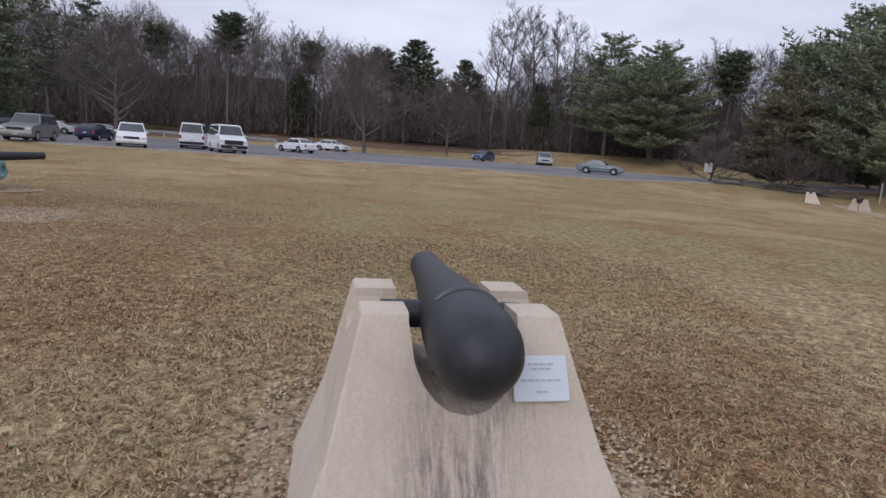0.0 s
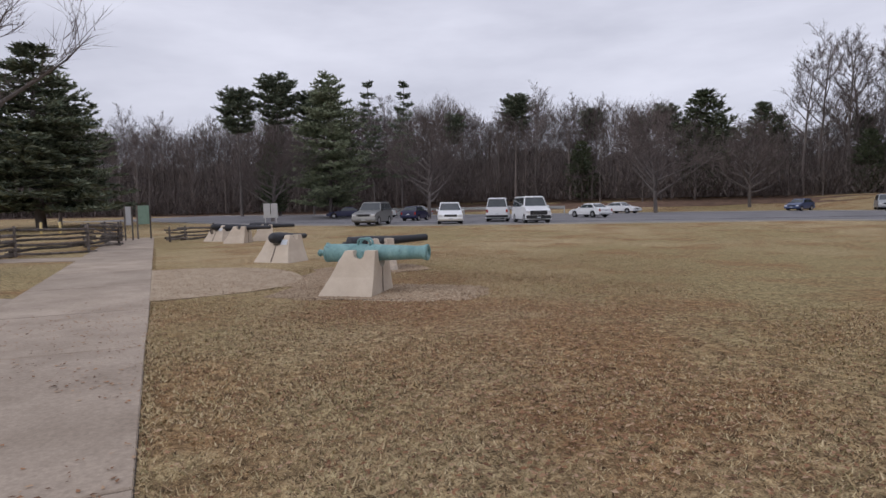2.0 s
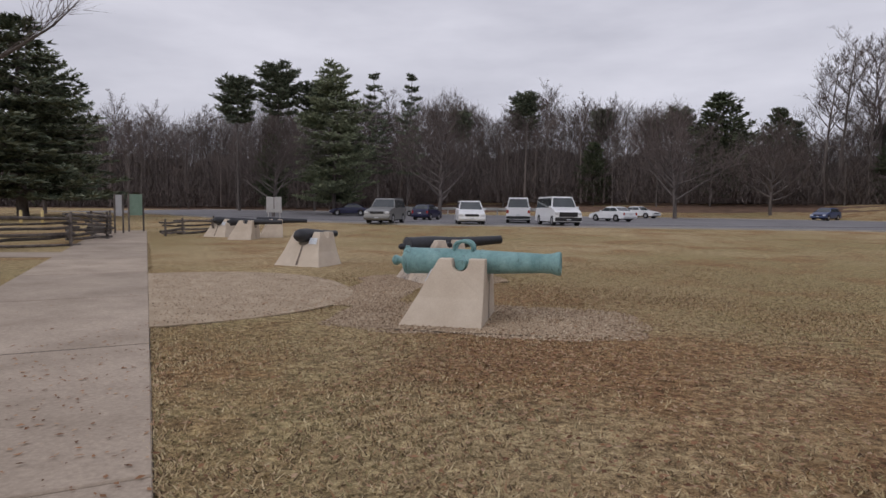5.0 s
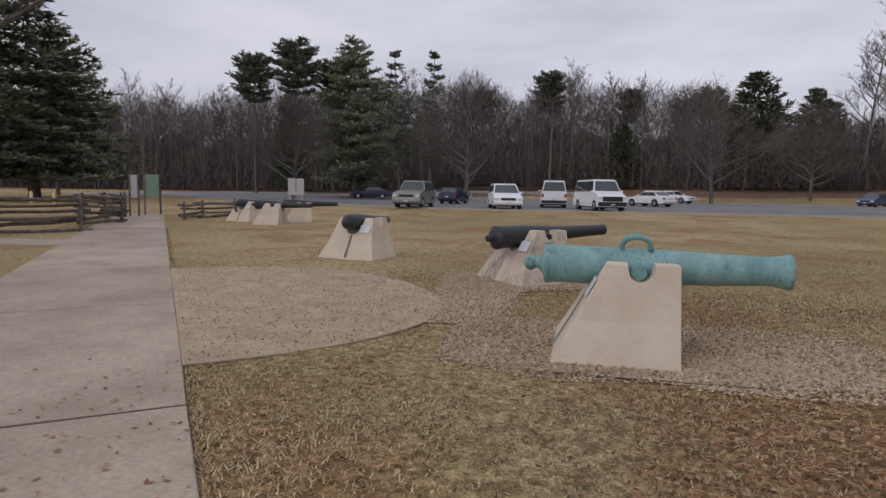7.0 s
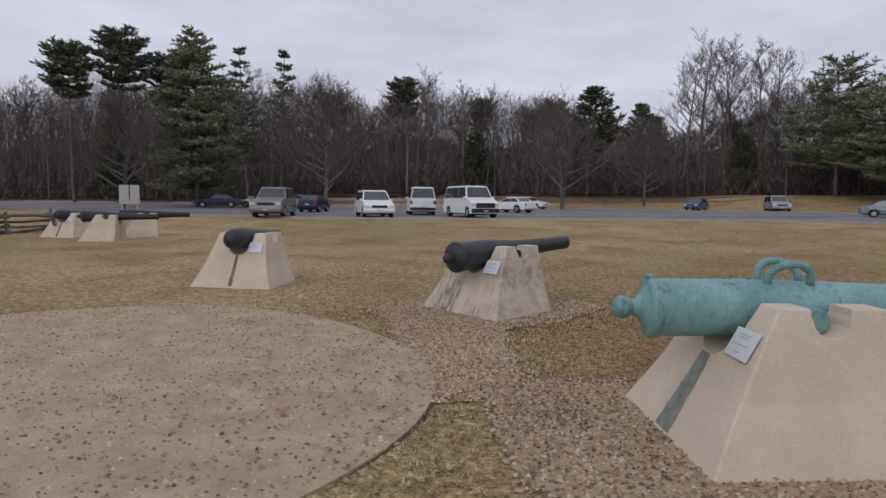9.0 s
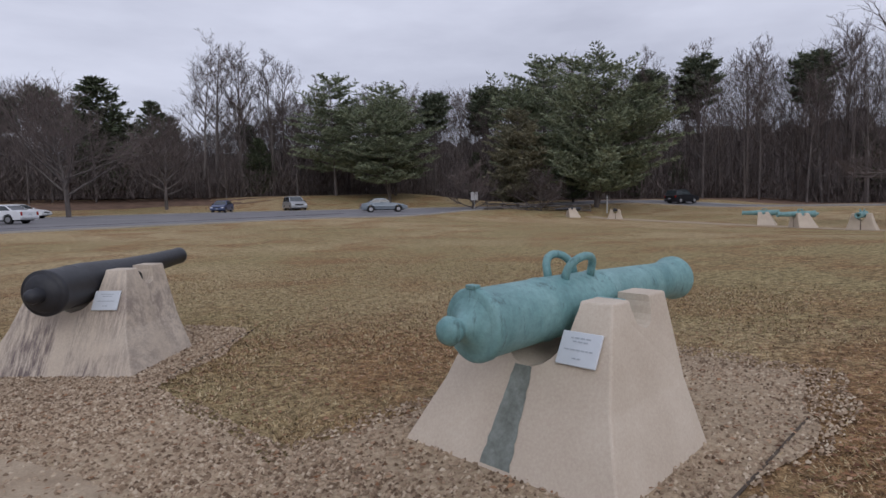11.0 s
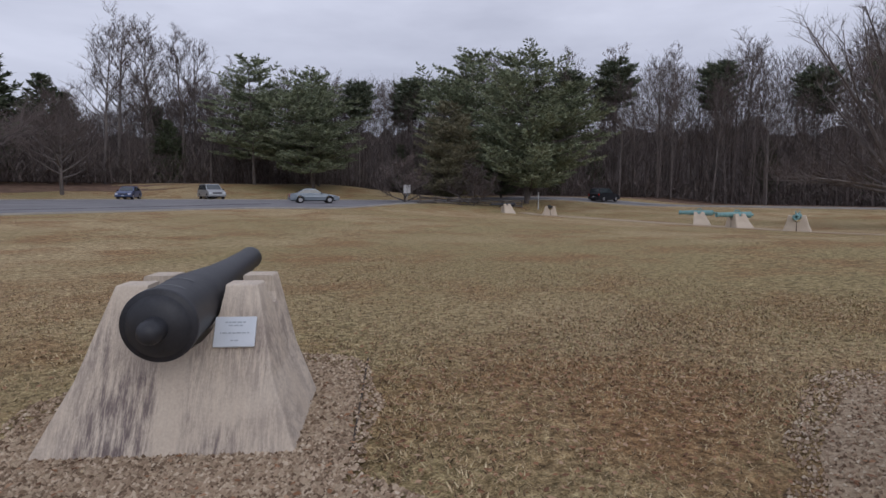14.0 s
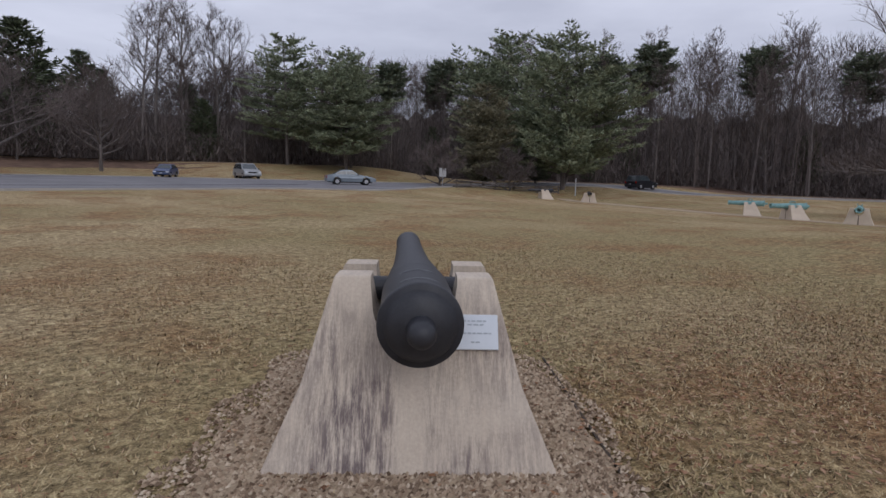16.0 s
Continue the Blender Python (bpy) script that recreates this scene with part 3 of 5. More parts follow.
PLINTH = plinth_mesh()


def plinth(x, y, heading, wet=0.5, sheltered=1.0, drop=0.0, z=None, plaque=True, stain=None, label="cream concrete gun plinth with a white plaque", group="gun plinths on the lawn"):
    """heading: the way the gun points, in degrees from +x."""
    root = empty("gun_plinth", pose(x, y, h(x, y) if z is None else z, 0, 0, heading))
    tagged(root, label, "plinth", group)
    body = new("plinth_body", PLINTH)
    body.parent = root
    body.color = (sheltered, 1, 1, wet)
    back = math.atan2(0.9, 0.49)
    if plaque:
        m = pose(-0.437 - 0.53 * drop, -0.31 - 0.5 * drop, 0.662 - drop) @ pose(0, 0, 0, 0, 90 - math.degrees(back), 0)
        p = part("plaque", block(-0.014, 0.0, -0.122, 0.122, -0.094, 0.094, 0.003, m), M["plaque"], root, "white painted metal plaque with grey lettering")
        bm = bmesh.new()
        for row, (half, zz) in enumerate(((0.06, 0.058), (0.045, 0.038), (0.085, -0.008), (0.025, -0.055))):
            yy = -half
            while yy < half:
                w = random.uniform(0.012, 0.03)
                box(bm, -0.0165, -0.0145, yy, min(half, yy + w), zz - 0.004, zz + 0.004, 0, m)
                yy += w + 0.007
        tagged(part("lettering", bm, M["ink"], p, "illegible grey lettering"), kind="stuff")
    # back: the given kind, if any; front: always a narrow dark brown streak
    for side, kind, wide in (("back", stain, 0.06 if stain == "stain_green" else 0.022), ("front", "streak_dark", 0.02)):
        if not kind:
            continue
        bm = bmesh.new()
        vs = []
        for k in range(17):
            zz = 0.535 - 0.505 * k / 16
            xx, off = 0.349, 0.02 if kind == "stain_green" else 0.0
            if side == "back":
                xx = -0.575 - (0.38 - zz) / 0.38 * 0.215 - 0.004 if zz < 0.38 else -0.30 - (0.9 - zz) / 0.52 * 0.275 - 0.004
            a = wide * (1 + 0.045 * k + 0.22 * noise.noise((k * 0.9, x, 0)))
            c = wide * (1 + 0.045 * k + 0.22 * noise.noise((k * 0.8, 5, y)))
            vs.append((bm.verts.new((xx, off - a, zz)), bm.verts.new((xx, off + c, zz))))
        for a, b2 in zip(vs, vs[1:]):
            bm.faces.new((a[0], a[1], b2[1], b2[0]))
        part("stain", bm, M[kind], root, "grey-green run-off stain down the back" if kind == "stain_green" else "narrow dark brown streak down the middle of the face")
    return root


def gun(kind, x, y, heading, pitch=0.0, label="", lift=0.83):
    root = empty("cannon", pose(x, y, h(x, y) + lift, 0, -pitch, heading))
    tagged(root, label, "cannon", "guns on the lawn")
    mat = M["bronze"] if kind in ("green", "howitzer") else M["iron"]
    if kind == "green":
        prof = [(-0.905, 0.0), (-0.905, 0.10), (-0.90, 0.185), (-0.885, 0.200), (-0.845, 0.200), (-0.835, 0.190), (-0.35, 0.184), (-0.33, 0.190), (-0.30, 0.186), (0.22, 0.172), (0.24, 0.178), (0.27, 0.168), (0.75, 0.150), (1.12, 0.134), (1.16, 0.140), (1.19, 0.135), (1.25, 0.150), (1.30, 0.165), (1.335, 0.165), (1.345, 0.15), (1.345, 0.075), (1.2, 0.07), (1.0, 0.0)]
        part("barrel", lathe(prof, 48), mat, root, "turquoise verdigris barrel", True)
        part("cascabel", lathe([(-1.115, 0.0), (-1.11, 0.03), (-1.09, 0.062), (-1.055, 0.078), (-1.02, 0.068), (-0.99, 0.05), (-0.965, 0.055), (-0.93, 0.10), (-0.903, 0.15)], 32), mat, root, "round knob on the breech", True)
        for sgn in (-1, 1):
            pts = []
            for k in range(19):
                a = math.pi * k / 18
                pts.append(Vector((-0.02 - 0.135 * math.cos(a), sgn * (0.06 + 0.055 * math.sin(a)), 0.15 + 0.145 * math.sin(a) ** 0.6)))
            bm = sweep(pts, 0.025)
            part("handle", bm, mat, root, "looped lifting handle", True)
        bm = block(-0.90, -0.85, -0.035, 0.035, 0.19, 0.215, 0.005)
        part("vent_plate", bm, mat, root)
        tr, tl = 0.075, 0.36
    elif kind == "rifle":
        prof = [(-0.925, 0.0), (-0.925, 0.05), (-0.915, 0.10), (-0.895, 0.14), (-0.872, 0.168), (-0.862, 0.172), (-0.862, 0.196), (-0.855, 0.201), (-0.80, 0.201), (-0.793, 0.192), (-0.30, 0.188), (-0.25, 0.182), (0.05, 0.160), (0.4, 0.132), (0.9, 0.112), (1.5, 0.098), (1.56, 0.102), (1.60, 0.102), (1.605, 0.09), (1.605, 0.055), (1.3, 0.05), (1.2, 0.0)]
        part("barrel", lathe(prof, 48), mat, root, "black painted iron barrel", True)
        part("cascabel", lathe([(-1.055, 0.0), (-1.05, 0.03), (-1.03, 0.056), (-0.99, 0.067), (-0.95, 0.062), (-0.915, 0.07)], 28), mat, root, "blunt knob on the breech", True)
        for xx in (-0.70, -0.50):
            bm = lathe([(xx - 0.012, 0.184), (xx - 0.012, 0.193), (xx + 0.012, 0.193), (xx + 0.012, 0.184)], 48)
            bmesh.ops.delete(bm, geom=[v for v in bm.verts if v.co.z < 0.165], context="VERTS")
            part("band", bm, M["worn_iron"], root, "bare worn metal strip across the top", True)
        tr, tl = 0.07, 0.36
    else:
        prof = [(-0.78, 0.0), (-0.775, 0.04), (-0.755, 0.085), (-0.72, 0.128), (-0.67, 0.158), (-0.60, 0.176), (-0.50, 0.184), (-0.30, 0.180), (-0.05, 0.165), (0.15, 0.148), (0.4, 0.125), (0.7, 0.105), (0.98, 0.093), (1.06, 0.096), (1.10, 0.09), (1.10, 0.05), (0.9, 0.0)]
        part("barrel", lathe(prof, 48), mat, root, "smooth black bottle-shaped iron barrel" if mat is M["iron"] else "green bronze barrel", True)
        bm = lathe([(-0.315, 0.178), (-0.315, 0.189), (-0.293, 0.188), (-0.293, 0.177)], 48)
        bmesh.ops.delete(bm, geom=[v for v in bm.verts if v.co.z < 0.12], context="VERTS")
        part("band", bm, M["worn_iron"] if mat is M["iron"] else mat, root, "bare worn metal strip across the top", True)
        tr, tl = 0.065, 0.34
    for sgn in (-1, 1):
        bm = bmesh.new()
        rod(bm, (0, sgn * 0.1, -0.02), (0, sgn * tl, -0.02), tr, tr, 20)
        bmesh.ops.bevel(bm, geom=[e for e in bm.edges if abs(e.calc_length()) < 0.05], offset=0.006, segments=1, affect="EDGES")
        part("trunnion", bm, mat, root, "", False)
    return root


GUN_A, GUN_G, GUN_B, GUN_C = (3.767, 0.586, 99.2), (-5.254, 8.915, 10.1), (-7.37, 13.16, 50.1), (-11.93, 14.89, 89.0)
plinth(*GUN_A, wet=0.9, sheltered=0.0, label="cream concrete gun plinth with dark rain streaks and a plaque")
gun("bottle", GUN_A[0] + 0.02, GUN_A[1], 96.3, lift=0.83, label="smooth black bottle-shaped cannon resting on a concrete plinth")
plinth(*GUN_G, wet=0.0, stain="stain_green", label="clean cream concrete plinth with a green run-off stain")
gun("green", GUN_G[0], GUN_G[1] + 0.015, 7.2, 0.6, lift=0.83, label="turquoise weathered bronze cannon with two loop handles")
plinth(*GUN_B, wet=1.0, drop=0.03, label="cream concrete plinth darkly streaked by rain water")
gun("rifle", GUN_B[0], GUN_B[1], 52.6, 2.4, lift=0.80, label="long black iron cannon with a knobbed breech")
plinth(*GUN_C, wet=0.15, stain="streak_dark", label="cream concrete gun plinth beyond the rounded apron")
gun("bottle", *GUN_C, lift=0.81, label="short black bottle-shaped cannon beside the footpath")
FAR = ((-24.3, 25.1, 88, "bottle", 0.2), (-21.7, 23.8, 20, "rifle", 0.2), (-21.8, 25.9, 42, "rifle", 0.1),
       (37.3, 47.6, 148, "rifle", 0.1), (38.2, 42.9, 222, "bottle", 0.1), (33.6, 26.8, 112, "green", 0.1), (30.6, 23.2, 140, "green", 0.1),
       (28.8, 19.3, 192, "green", 0.1), (32.5, 5.9, 108, "rifle", 0.1), (27.3, 3.1, 155, "green", 0.1), (35.2, -3.5, 140, "rifle", 0.1))
for x, y, a, k, wet in FAR:
    plinth(x, y, a, wet, stain="streak_dark" if x < 0 else None, label="cream concrete gun plinth far across the lawn")
    gun(k, x, y, a, label="turquoise bronze cannon far across the lawn" if k == "green" else "black iron cannon far across the lawn")

# gravel beds round the near plinths, and the gravel spilt between them and the apron
SPILL = (-7.72, 10.9, 102.0)
for n, (g, hw, x0, x1) in enumerate(((GUN_A, 1.0, -1.15, 1.1), (GUN_G, 1.12, -1.95, 2.3), (GUN_B, 1.08, -1.6, 1.25), (SPILL, 0.6, -1.75, 1.6))):
    m = pose(g[0], g[1], 0, 0, 0, g[2])
    bm = bmesh.new()
    ring = []
    for k in range(48):
        a = 2 * math.pi * k / 48
        c, s = math.cos(a), math.sin(a)
        e = 1 / max(abs(c) ** 4 + abs(s) ** 4, 1e-6) ** 0.25
        wob = 0.95 + 0.16 * noise.noise((c * 2.2, s * 2.2, n * 7.0)) + 0.05 * noise.noise((c * 8, s * 8, n * 7.0))
        p = m @ Vector(((x0 + x1) / 2 + (x1 - x0) / 2 * c * e * wob, hw * s * e * wob, 0))
        ring.append(bm.verts.new((p.x, p.y, h(p.x, p.y) + 0.009 + 0.001 * n)))
    c = m @ Vector(((x0 + x1) / 2, 0, 0))
    cv = bm.verts.new((c.x, c.y, h(c.x, c.y) + 0.011 + 0.001 * n))
    for a, b2 in zip(ring, ring[1:] + ring[:1]):
        bm.faces.new((cv, a, b2))
    bmesh.ops.recalc_face_normals(bm, faces=bm.faces)
    bed = tagged(obj_from("gravel_bed", bm, M["gravelbed"]), "tan pea gravel bed round a plinth", "gravel", kind="structure")
    for sgn in (-1,) if g in (GUN_G, GUN_B) else ():
        bm = bmesh.new()
        for k in range(7):
            u0, u1 = -0.75 + 0.27 * k, -0.75 + 0.27 * (k + 1)
            a, b2 = m @ Vector((u0, sgn * (1.04 + 0.012 * noise.noise((k, n, sgn))), 0)), m @ Vector((u1, sgn * (1.04 + 0.012 * noise.noise((k + 1, n, sgn))), 0))
            za, zb = h(a.x, a.y), h(b2.x, b2.y)
            rod(bm, (a.x, a.y, za + 0.012), (b2.x, b2.y, zb + 0.012), 0.009, 0.009, 6)
        part("edging", bm, M["edging"], bed, "thin dark edging strip half sunk in the gravel")

# ---- vehicles ----


def loft_profile(pts, half, inset, zlim):
    """Side profile (x, z) extruded across the car; above zlim the sides lean inwards by inset."""
    bm = bmesh.new()
    ztop = max(z for _, z in pts)

    def w(z):
        return half if z < zlim else half - inset * (z - zlim) / max(0.01, ztop - zlim)

    rings = [[bm.verts.new((x, sgn * w(z), z)) for x, z in pts] for sgn in (-1, 1)]
    n = len(pts)
    for k in range(n):
        j = (k + 1) % n
        bm.faces.new((rings[0][k], rings[0][j], rings[1][j], rings[1][k]))
    bm.faces.new(rings[0])
    bm.faces.new(rings[1][::-1])
    bmesh.ops.recalc_face_normals(bm, faces=bm.faces)
    long_edges = [e for e in bm.edges if abs(e.verts[0].co.y - e.verts[1].co.y) < half and max(v.co.z for v in e.verts) > 0.4]
    bmesh.ops.bevel(bm, geom=long_edges, offset=0.035, segments=2, affect="EDGES", profile=0.6)
    return bm


def quad_panel(bm, corners, thick):
    vs = [bm.verts.new(c) for c in corners]
    f = bm.faces.new(vs)
    f.normal_update()
    n = f.normal.copy()
    ext = bmesh.ops.extrude_face_region(bm, geom=[f])
    bmesh.ops.translate(bm, vec=n * thick, verts=[g for g in ext["geom"] if isinstance(g, bmesh.types.BMVert)])
    bmesh.ops.recalc_face_normals(bm, faces=bm.faces)


STYLES = {
    # length, half width, roof, hood z, boot z, cowl x, roof front x, roof rear x, rear base x, wheel radius, front axle, rear axle
    "sedan": (4.7, 0.90, 1.43, 0.90, 0.98, 0.85, 0.15, -1.0, -1.75, 0.32, 1.42, -1.35),
    "hatch": (4.2, 0.86, 1.48, 0.92, 1.02, 0.95, 0.25, -1.35, -1.95, 0.31, 1.3, -1.25),
    "suv": (4.6, 0.92, 1.78, 1.05, 1.15, 0.85, 0.25, -1.95, -2.2, 0.37, 1.4, -1.3),
    "big_suv": (5.1, 1.0, 1.90, 1.15, 1.2, 0.95, 0.35, -2.25, -2.48, 0.38, 1.55, -1.5),
    "minivan": (5.0, 0.98, 1.76, 1.02, 1.1, 1.45, 0.45, -2.15, -2.42, 0.33, 1.6, -1.45),
    "van": (5.5, 1.0, 2.12, 1.22, 1.2, 1.75, 1.15, -2.62, -2.70, 0.36, 1.95, -1.6),
}


def vehicle(style, x, y, heading, paint, label, category):
    L, W, H, zh, zb, xc, xr, xrr, xrb, wr, fa, ra = STYLES[style]
    f, r = L / 2, -L / 2
    root = empty("car" if style not in ("van", "minivan") else "van", pose(x, y, h(x, y) + 0.03, 0, 0, heading))
    tagged(root, label, category, "parked vehicles")
    arch = []

    def wheel_arc(ax):
        return [(ax + (wr + 0.07) * math.cos(a), 0.30 + max(0.0, (wr + 0.10) * math.sin(a))) for a in [math.pi * k / 8 for k in range(9)]]

    low = [(f - 0.05, 0.30)] + wheel_arc(fa) + wheel_arc(ra) + [(r + 0.06, 0.30), (r, 0.55), (r + 0.03, zb - 0.12), (max(r + 0.12, xrb - 0.1), zb), (xc, zh + 0.06), (f - 0.35, zh - 0.12), (f - 0.08, zh - 0.26), (f, 0.55)]
    part("body", loft_profile(low, W, 0.06, 0.6), M[paint], root)
    part("cabin", loft_profile([(xc, zh - 0.02), (xr, H - 0.05), (xr - 0.3, H), (xrr + 0.3, H), (xrr, H - 0.06), (xrb, zb - 0.04)], W - 0.04, 0.2, zh), M[paint], root)
    zt = H - 0.12

    def side(xa, xb, z0, z1, sgn):
        def yy(z):
            return sgn * (W - 0.04 - 0.2 * max(0.0, (z - zh)) / (H - zh) + 0.004)
        return [(xa[0], yy(z0), z0), (xb[0], yy(z0), z0), (xb[1], yy(z1), z1), (xa[1], yy(z1), z1)]

    z0 = zh + 0.08
    k0, k1 = (z0 - zh) / (H - zh), (zt - zh) / (H - zh)
    fx0, fx1 = xc + (xr - xc) * k0 - 0.12, xc + (xr - xc) * k1 - 0.10
    bx0, bx1 = xrb + (xrr - xrb) * k0 + 0.12, xrb + (xrr - xrb) * k1 + 0.10
    panes = 2 if style in ("sedan", "hatch") else 3
    for sgn in (-1, 1):
        for k in range(panes):
            a0, a1 = fx0 + (bx0 - fx0) * k / panes - (0.04 if k else 0), fx1 + (bx1 - fx1) * k / panes - (0.04 if k else 0)
            b0, b1 = fx0 + (bx0 - fx0) * (k + 1) / panes, fx1 + (bx1 - fx1) * (k + 1) / panes
            bm = bmesh.new()
            c = side((a0, a1), (b0, b1), z0, zt, sgn)
            quad_panel(bm, c if sgn < 0 else c[::-1], 0.006)
            part("side_window", bm, M["glass"], root)
        bm = block(fx0 - 0.05, fx0 + 0.08, sgn * (W + 0.02) - 0.09, sgn * (W + 0.02) + 0.09, zh + 0.02, zh + 0.17, 0.03)
        part("mirror", bm, M[paint] if paint == "white" else M["trim"], root)
        for ax in (fa, ra):
            bm = bmesh.new()
            rod(bm, (ax, sgn * (W - 0.24), wr), (ax, sgn * (W - 0.01), wr), wr, wr, 24)
            wheel = part("wheel", bm, M["tyre"], root, "black rubber tyre")
            bm = bmesh.new()
            rod(bm, (ax, sgn * (W - 0.02), wr), (ax, sgn * (W + 0.004), wr), wr * 0.62, wr * 0.56, 16)
            part("rim", bm, M["rim"], wheel, "silver wheel rim")
        part("headlight", block(f - 0.16, f + 0.012, sgn * (W - 0.2) - 0.16, sgn * (W - 0.2) + 0.14, zh - 0.40, zh - 0.24, 0.02), M["lamp"], root, "clear headlight")
        part("tail_light", block(r - 0.012, r + 0.14, sgn * (W - 0.13) - 0.09, sgn * (W - 0.13) + 0.09, zb - 0.38, zb - 0.12, 0.02), M["red"], root, "red tail light")
    # windscreen and rear window, on the slopes of the cabin
    for (xa, za), (xb, zb2), name in (((xc, zh - 0.02), (xr, H - 0.05), "windscreen"), ((xrb, zb - 0.04), (xrr, H - 0.06), "rear_window")):
        def on(k):
            return xa + (xb - xa) * k, za + (zb2 - za) * k
        d = Vector((xb - xa, 0, zb2 - za)).normalized()
        nrm = Vector((d.z, 0, -d.x)) * (1 if name == "windscreen" else -1)
        lo, hi = on(0.16), on(0.93)
        bm = bmesh.new()
        wl2 = W - 0.12 - 0.2 * max(0, lo[1] - zh) / (H - zh)
        wh2 = W - 0.12 - 0.2 * max(0, hi[1] - zh) / (H - zh)
        cs = [Vector((lo[0], -wl2, lo[1])), Vector((lo[0], wl2, lo[1])), Vector((hi[0], wh2, hi[1])), Vector((hi[0], -wh2, hi[1]))]
        quad_panel(bm, [tuple(c + nrm * 0.002) for c in (cs if name == "windscreen" else cs[::-1])], 0.006)
        part(name, bm, M["glass"], root)
    part("grille", block(f - 0.05, f + 0.014, -W * 0.5, W * 0.5, zh - 0.40, zh - 0.24, 0.01) if style != "van" else block(f - 0.09, f + 0.02, -W * 0.66, W * 0.66, zh - 0.56, zh - 0.24, 0.01), M["trim"], root, "dark grille")
    big = style == "van"
    part("front_bumper", block(f - 0.14, f + 0.05, -W + 0.03, W - 0.03, 0.36, 0.62 if big else 0.54, 0.04), M["trim"] if paint in ("white", "black") and big else M[paint], root)
    part("rear_bumper", block(r - 0.05, r + 0.14, -W + 0.03, W - 0.03, 0.38, 0.58, 0.04), M["trim"] if big else M[paint], root)
    part("number_plate", block(f + 0.045, f + 0.058, -0.15, 0.15, 0.42, 0.50, 0.0), M["plate"], root)
    part("number_plate", block(r - 0.06, r - 0.045, -0.15, 0.15, 0.62, 0.72, 0.0), M["plate"], root)
    part("underbody", block(r + 0.25, f - 0.3, -W + 0.26, W - 0.26, 0.2, 0.5, 0.0), M["trim"], root)
    if style in ("suv", "big_suv"):
        for sgn in (-1, 1):
            part("roof_rail", block(xrr + 0.4, xr - 0.4, sgn * (W - 0.28) - 0.02, sgn * (W - 0.28) + 0.02, H, H + 0.06, 0.01), M["trim"], root)
    return root


VEHICLES = (
    ("big_suv", -23.8, 41.9, -78, "tan", "pewter grey sport utility car facing the lawn", "car"),
    ("minivan", -17.5, 43.4, -66, "white", "white minivan parked facing the lawn", "van"),
    ("van", -11.3, 45.6, -62, "white", "white passenger van with a dark grille", "van"),
    ("van", -15.9, 51.5, 105, "white", "white passenger van seen from behind", "van"),
    ("sedan", -9.0, 61.0, 140, "white", "white sedan parked with its tail to the lawn", "car"),
    ("sedan", -7.6, 77.0, -30, "white", "white sedan at the far edge of the car park", "car"),
    ("hatch", -25.9, 54.5, 95, "navy", "dark blue hatchback seen from behind", "car"),
    ("sedan", -40.0, 63.5, 205, "navy", "dark blue sedan far down the car park", "car"),
    ("sedan", -36.6, 66.5, 190, "silver", "pale silver sedan far down the car park", "car"),
    ("sedan", -31.5, 66.0, 160, "silver", "pale sedan parked behind the others", "car"),
    ("hatch", 12.8, 82.5, 238, "blue", "small blue hatchback in the car park", "car"),
    ("minivan", 20.6, 78.5, 262, "silver", "silver minivan facing across the car park", "van"),
    ("sedan", 22.6, 59.6, -24, "steel_blue", "grey-blue sedan beside the lawn", "car"),
    ("suv", 62.5, 51.5, -5, "black", "black car far off below the woods", "car"),
)
for v in VEHICLES:
    vehicle(*v)

# ---- trees ----


class Tubes:
    """Collects tapered tubes as plain vertex and face lists."""

    def __init__(self):
        self.v, self.f = [], []

    def tube(self, a, b, r0, r1, sides=3):
        d = b - a
        q = d.to_track_quat("Z", "Y")
        base = len(self.v)
        for p, r in ((a, r0), (b, r1)):
            for k in range(sides):
                t = 2 * math.pi * k / sides
                o = q @ Vector((r * math.cos(t), r * math.sin(t), 0))
                self.v.append((p.x + o.x, p.y + o.y, p.z + o.z))
        for k in range(sides):
            j = (k + 1) % sides
            self.f.append((base + k, base + j, base + sides + j, base + sides + k))

    def sliver(self, a, b, r, rnd):
        s = (b - a).cross(Vector((rnd.uniform(-1, 1), rnd.uniform(-1, 1), rnd.uniform(-1, 1)))).normalized() * r
        k = len(self.v)
        self.v.extend([tuple(a - s), tuple(a + s), tuple(b)])
        self.f.append((k, k + 1, k + 2))

    def bent(self, a, d, length, r0, r1, sides, rnd, n=3, up=0.0, wander=0.18):
        pts = [a]
        d = d.normalized()
        for k in range(n):
            d = (d + Vector((rnd.uniform(-1, 1), rnd.uniform(-1, 1), rnd.uniform(-0.6, 0.6))) * wander + Vector((0, 0, up))).normalized()
            p = pts[-1] + d * (length / n)
            u0, u1 = k / n, (k + 1) / n
            self.tube(pts[-1], p, r0 + (r1 - r0) * u0, r0 + (r1 - r0) * u1, sides)
            pts.append(p)
        return pts, d


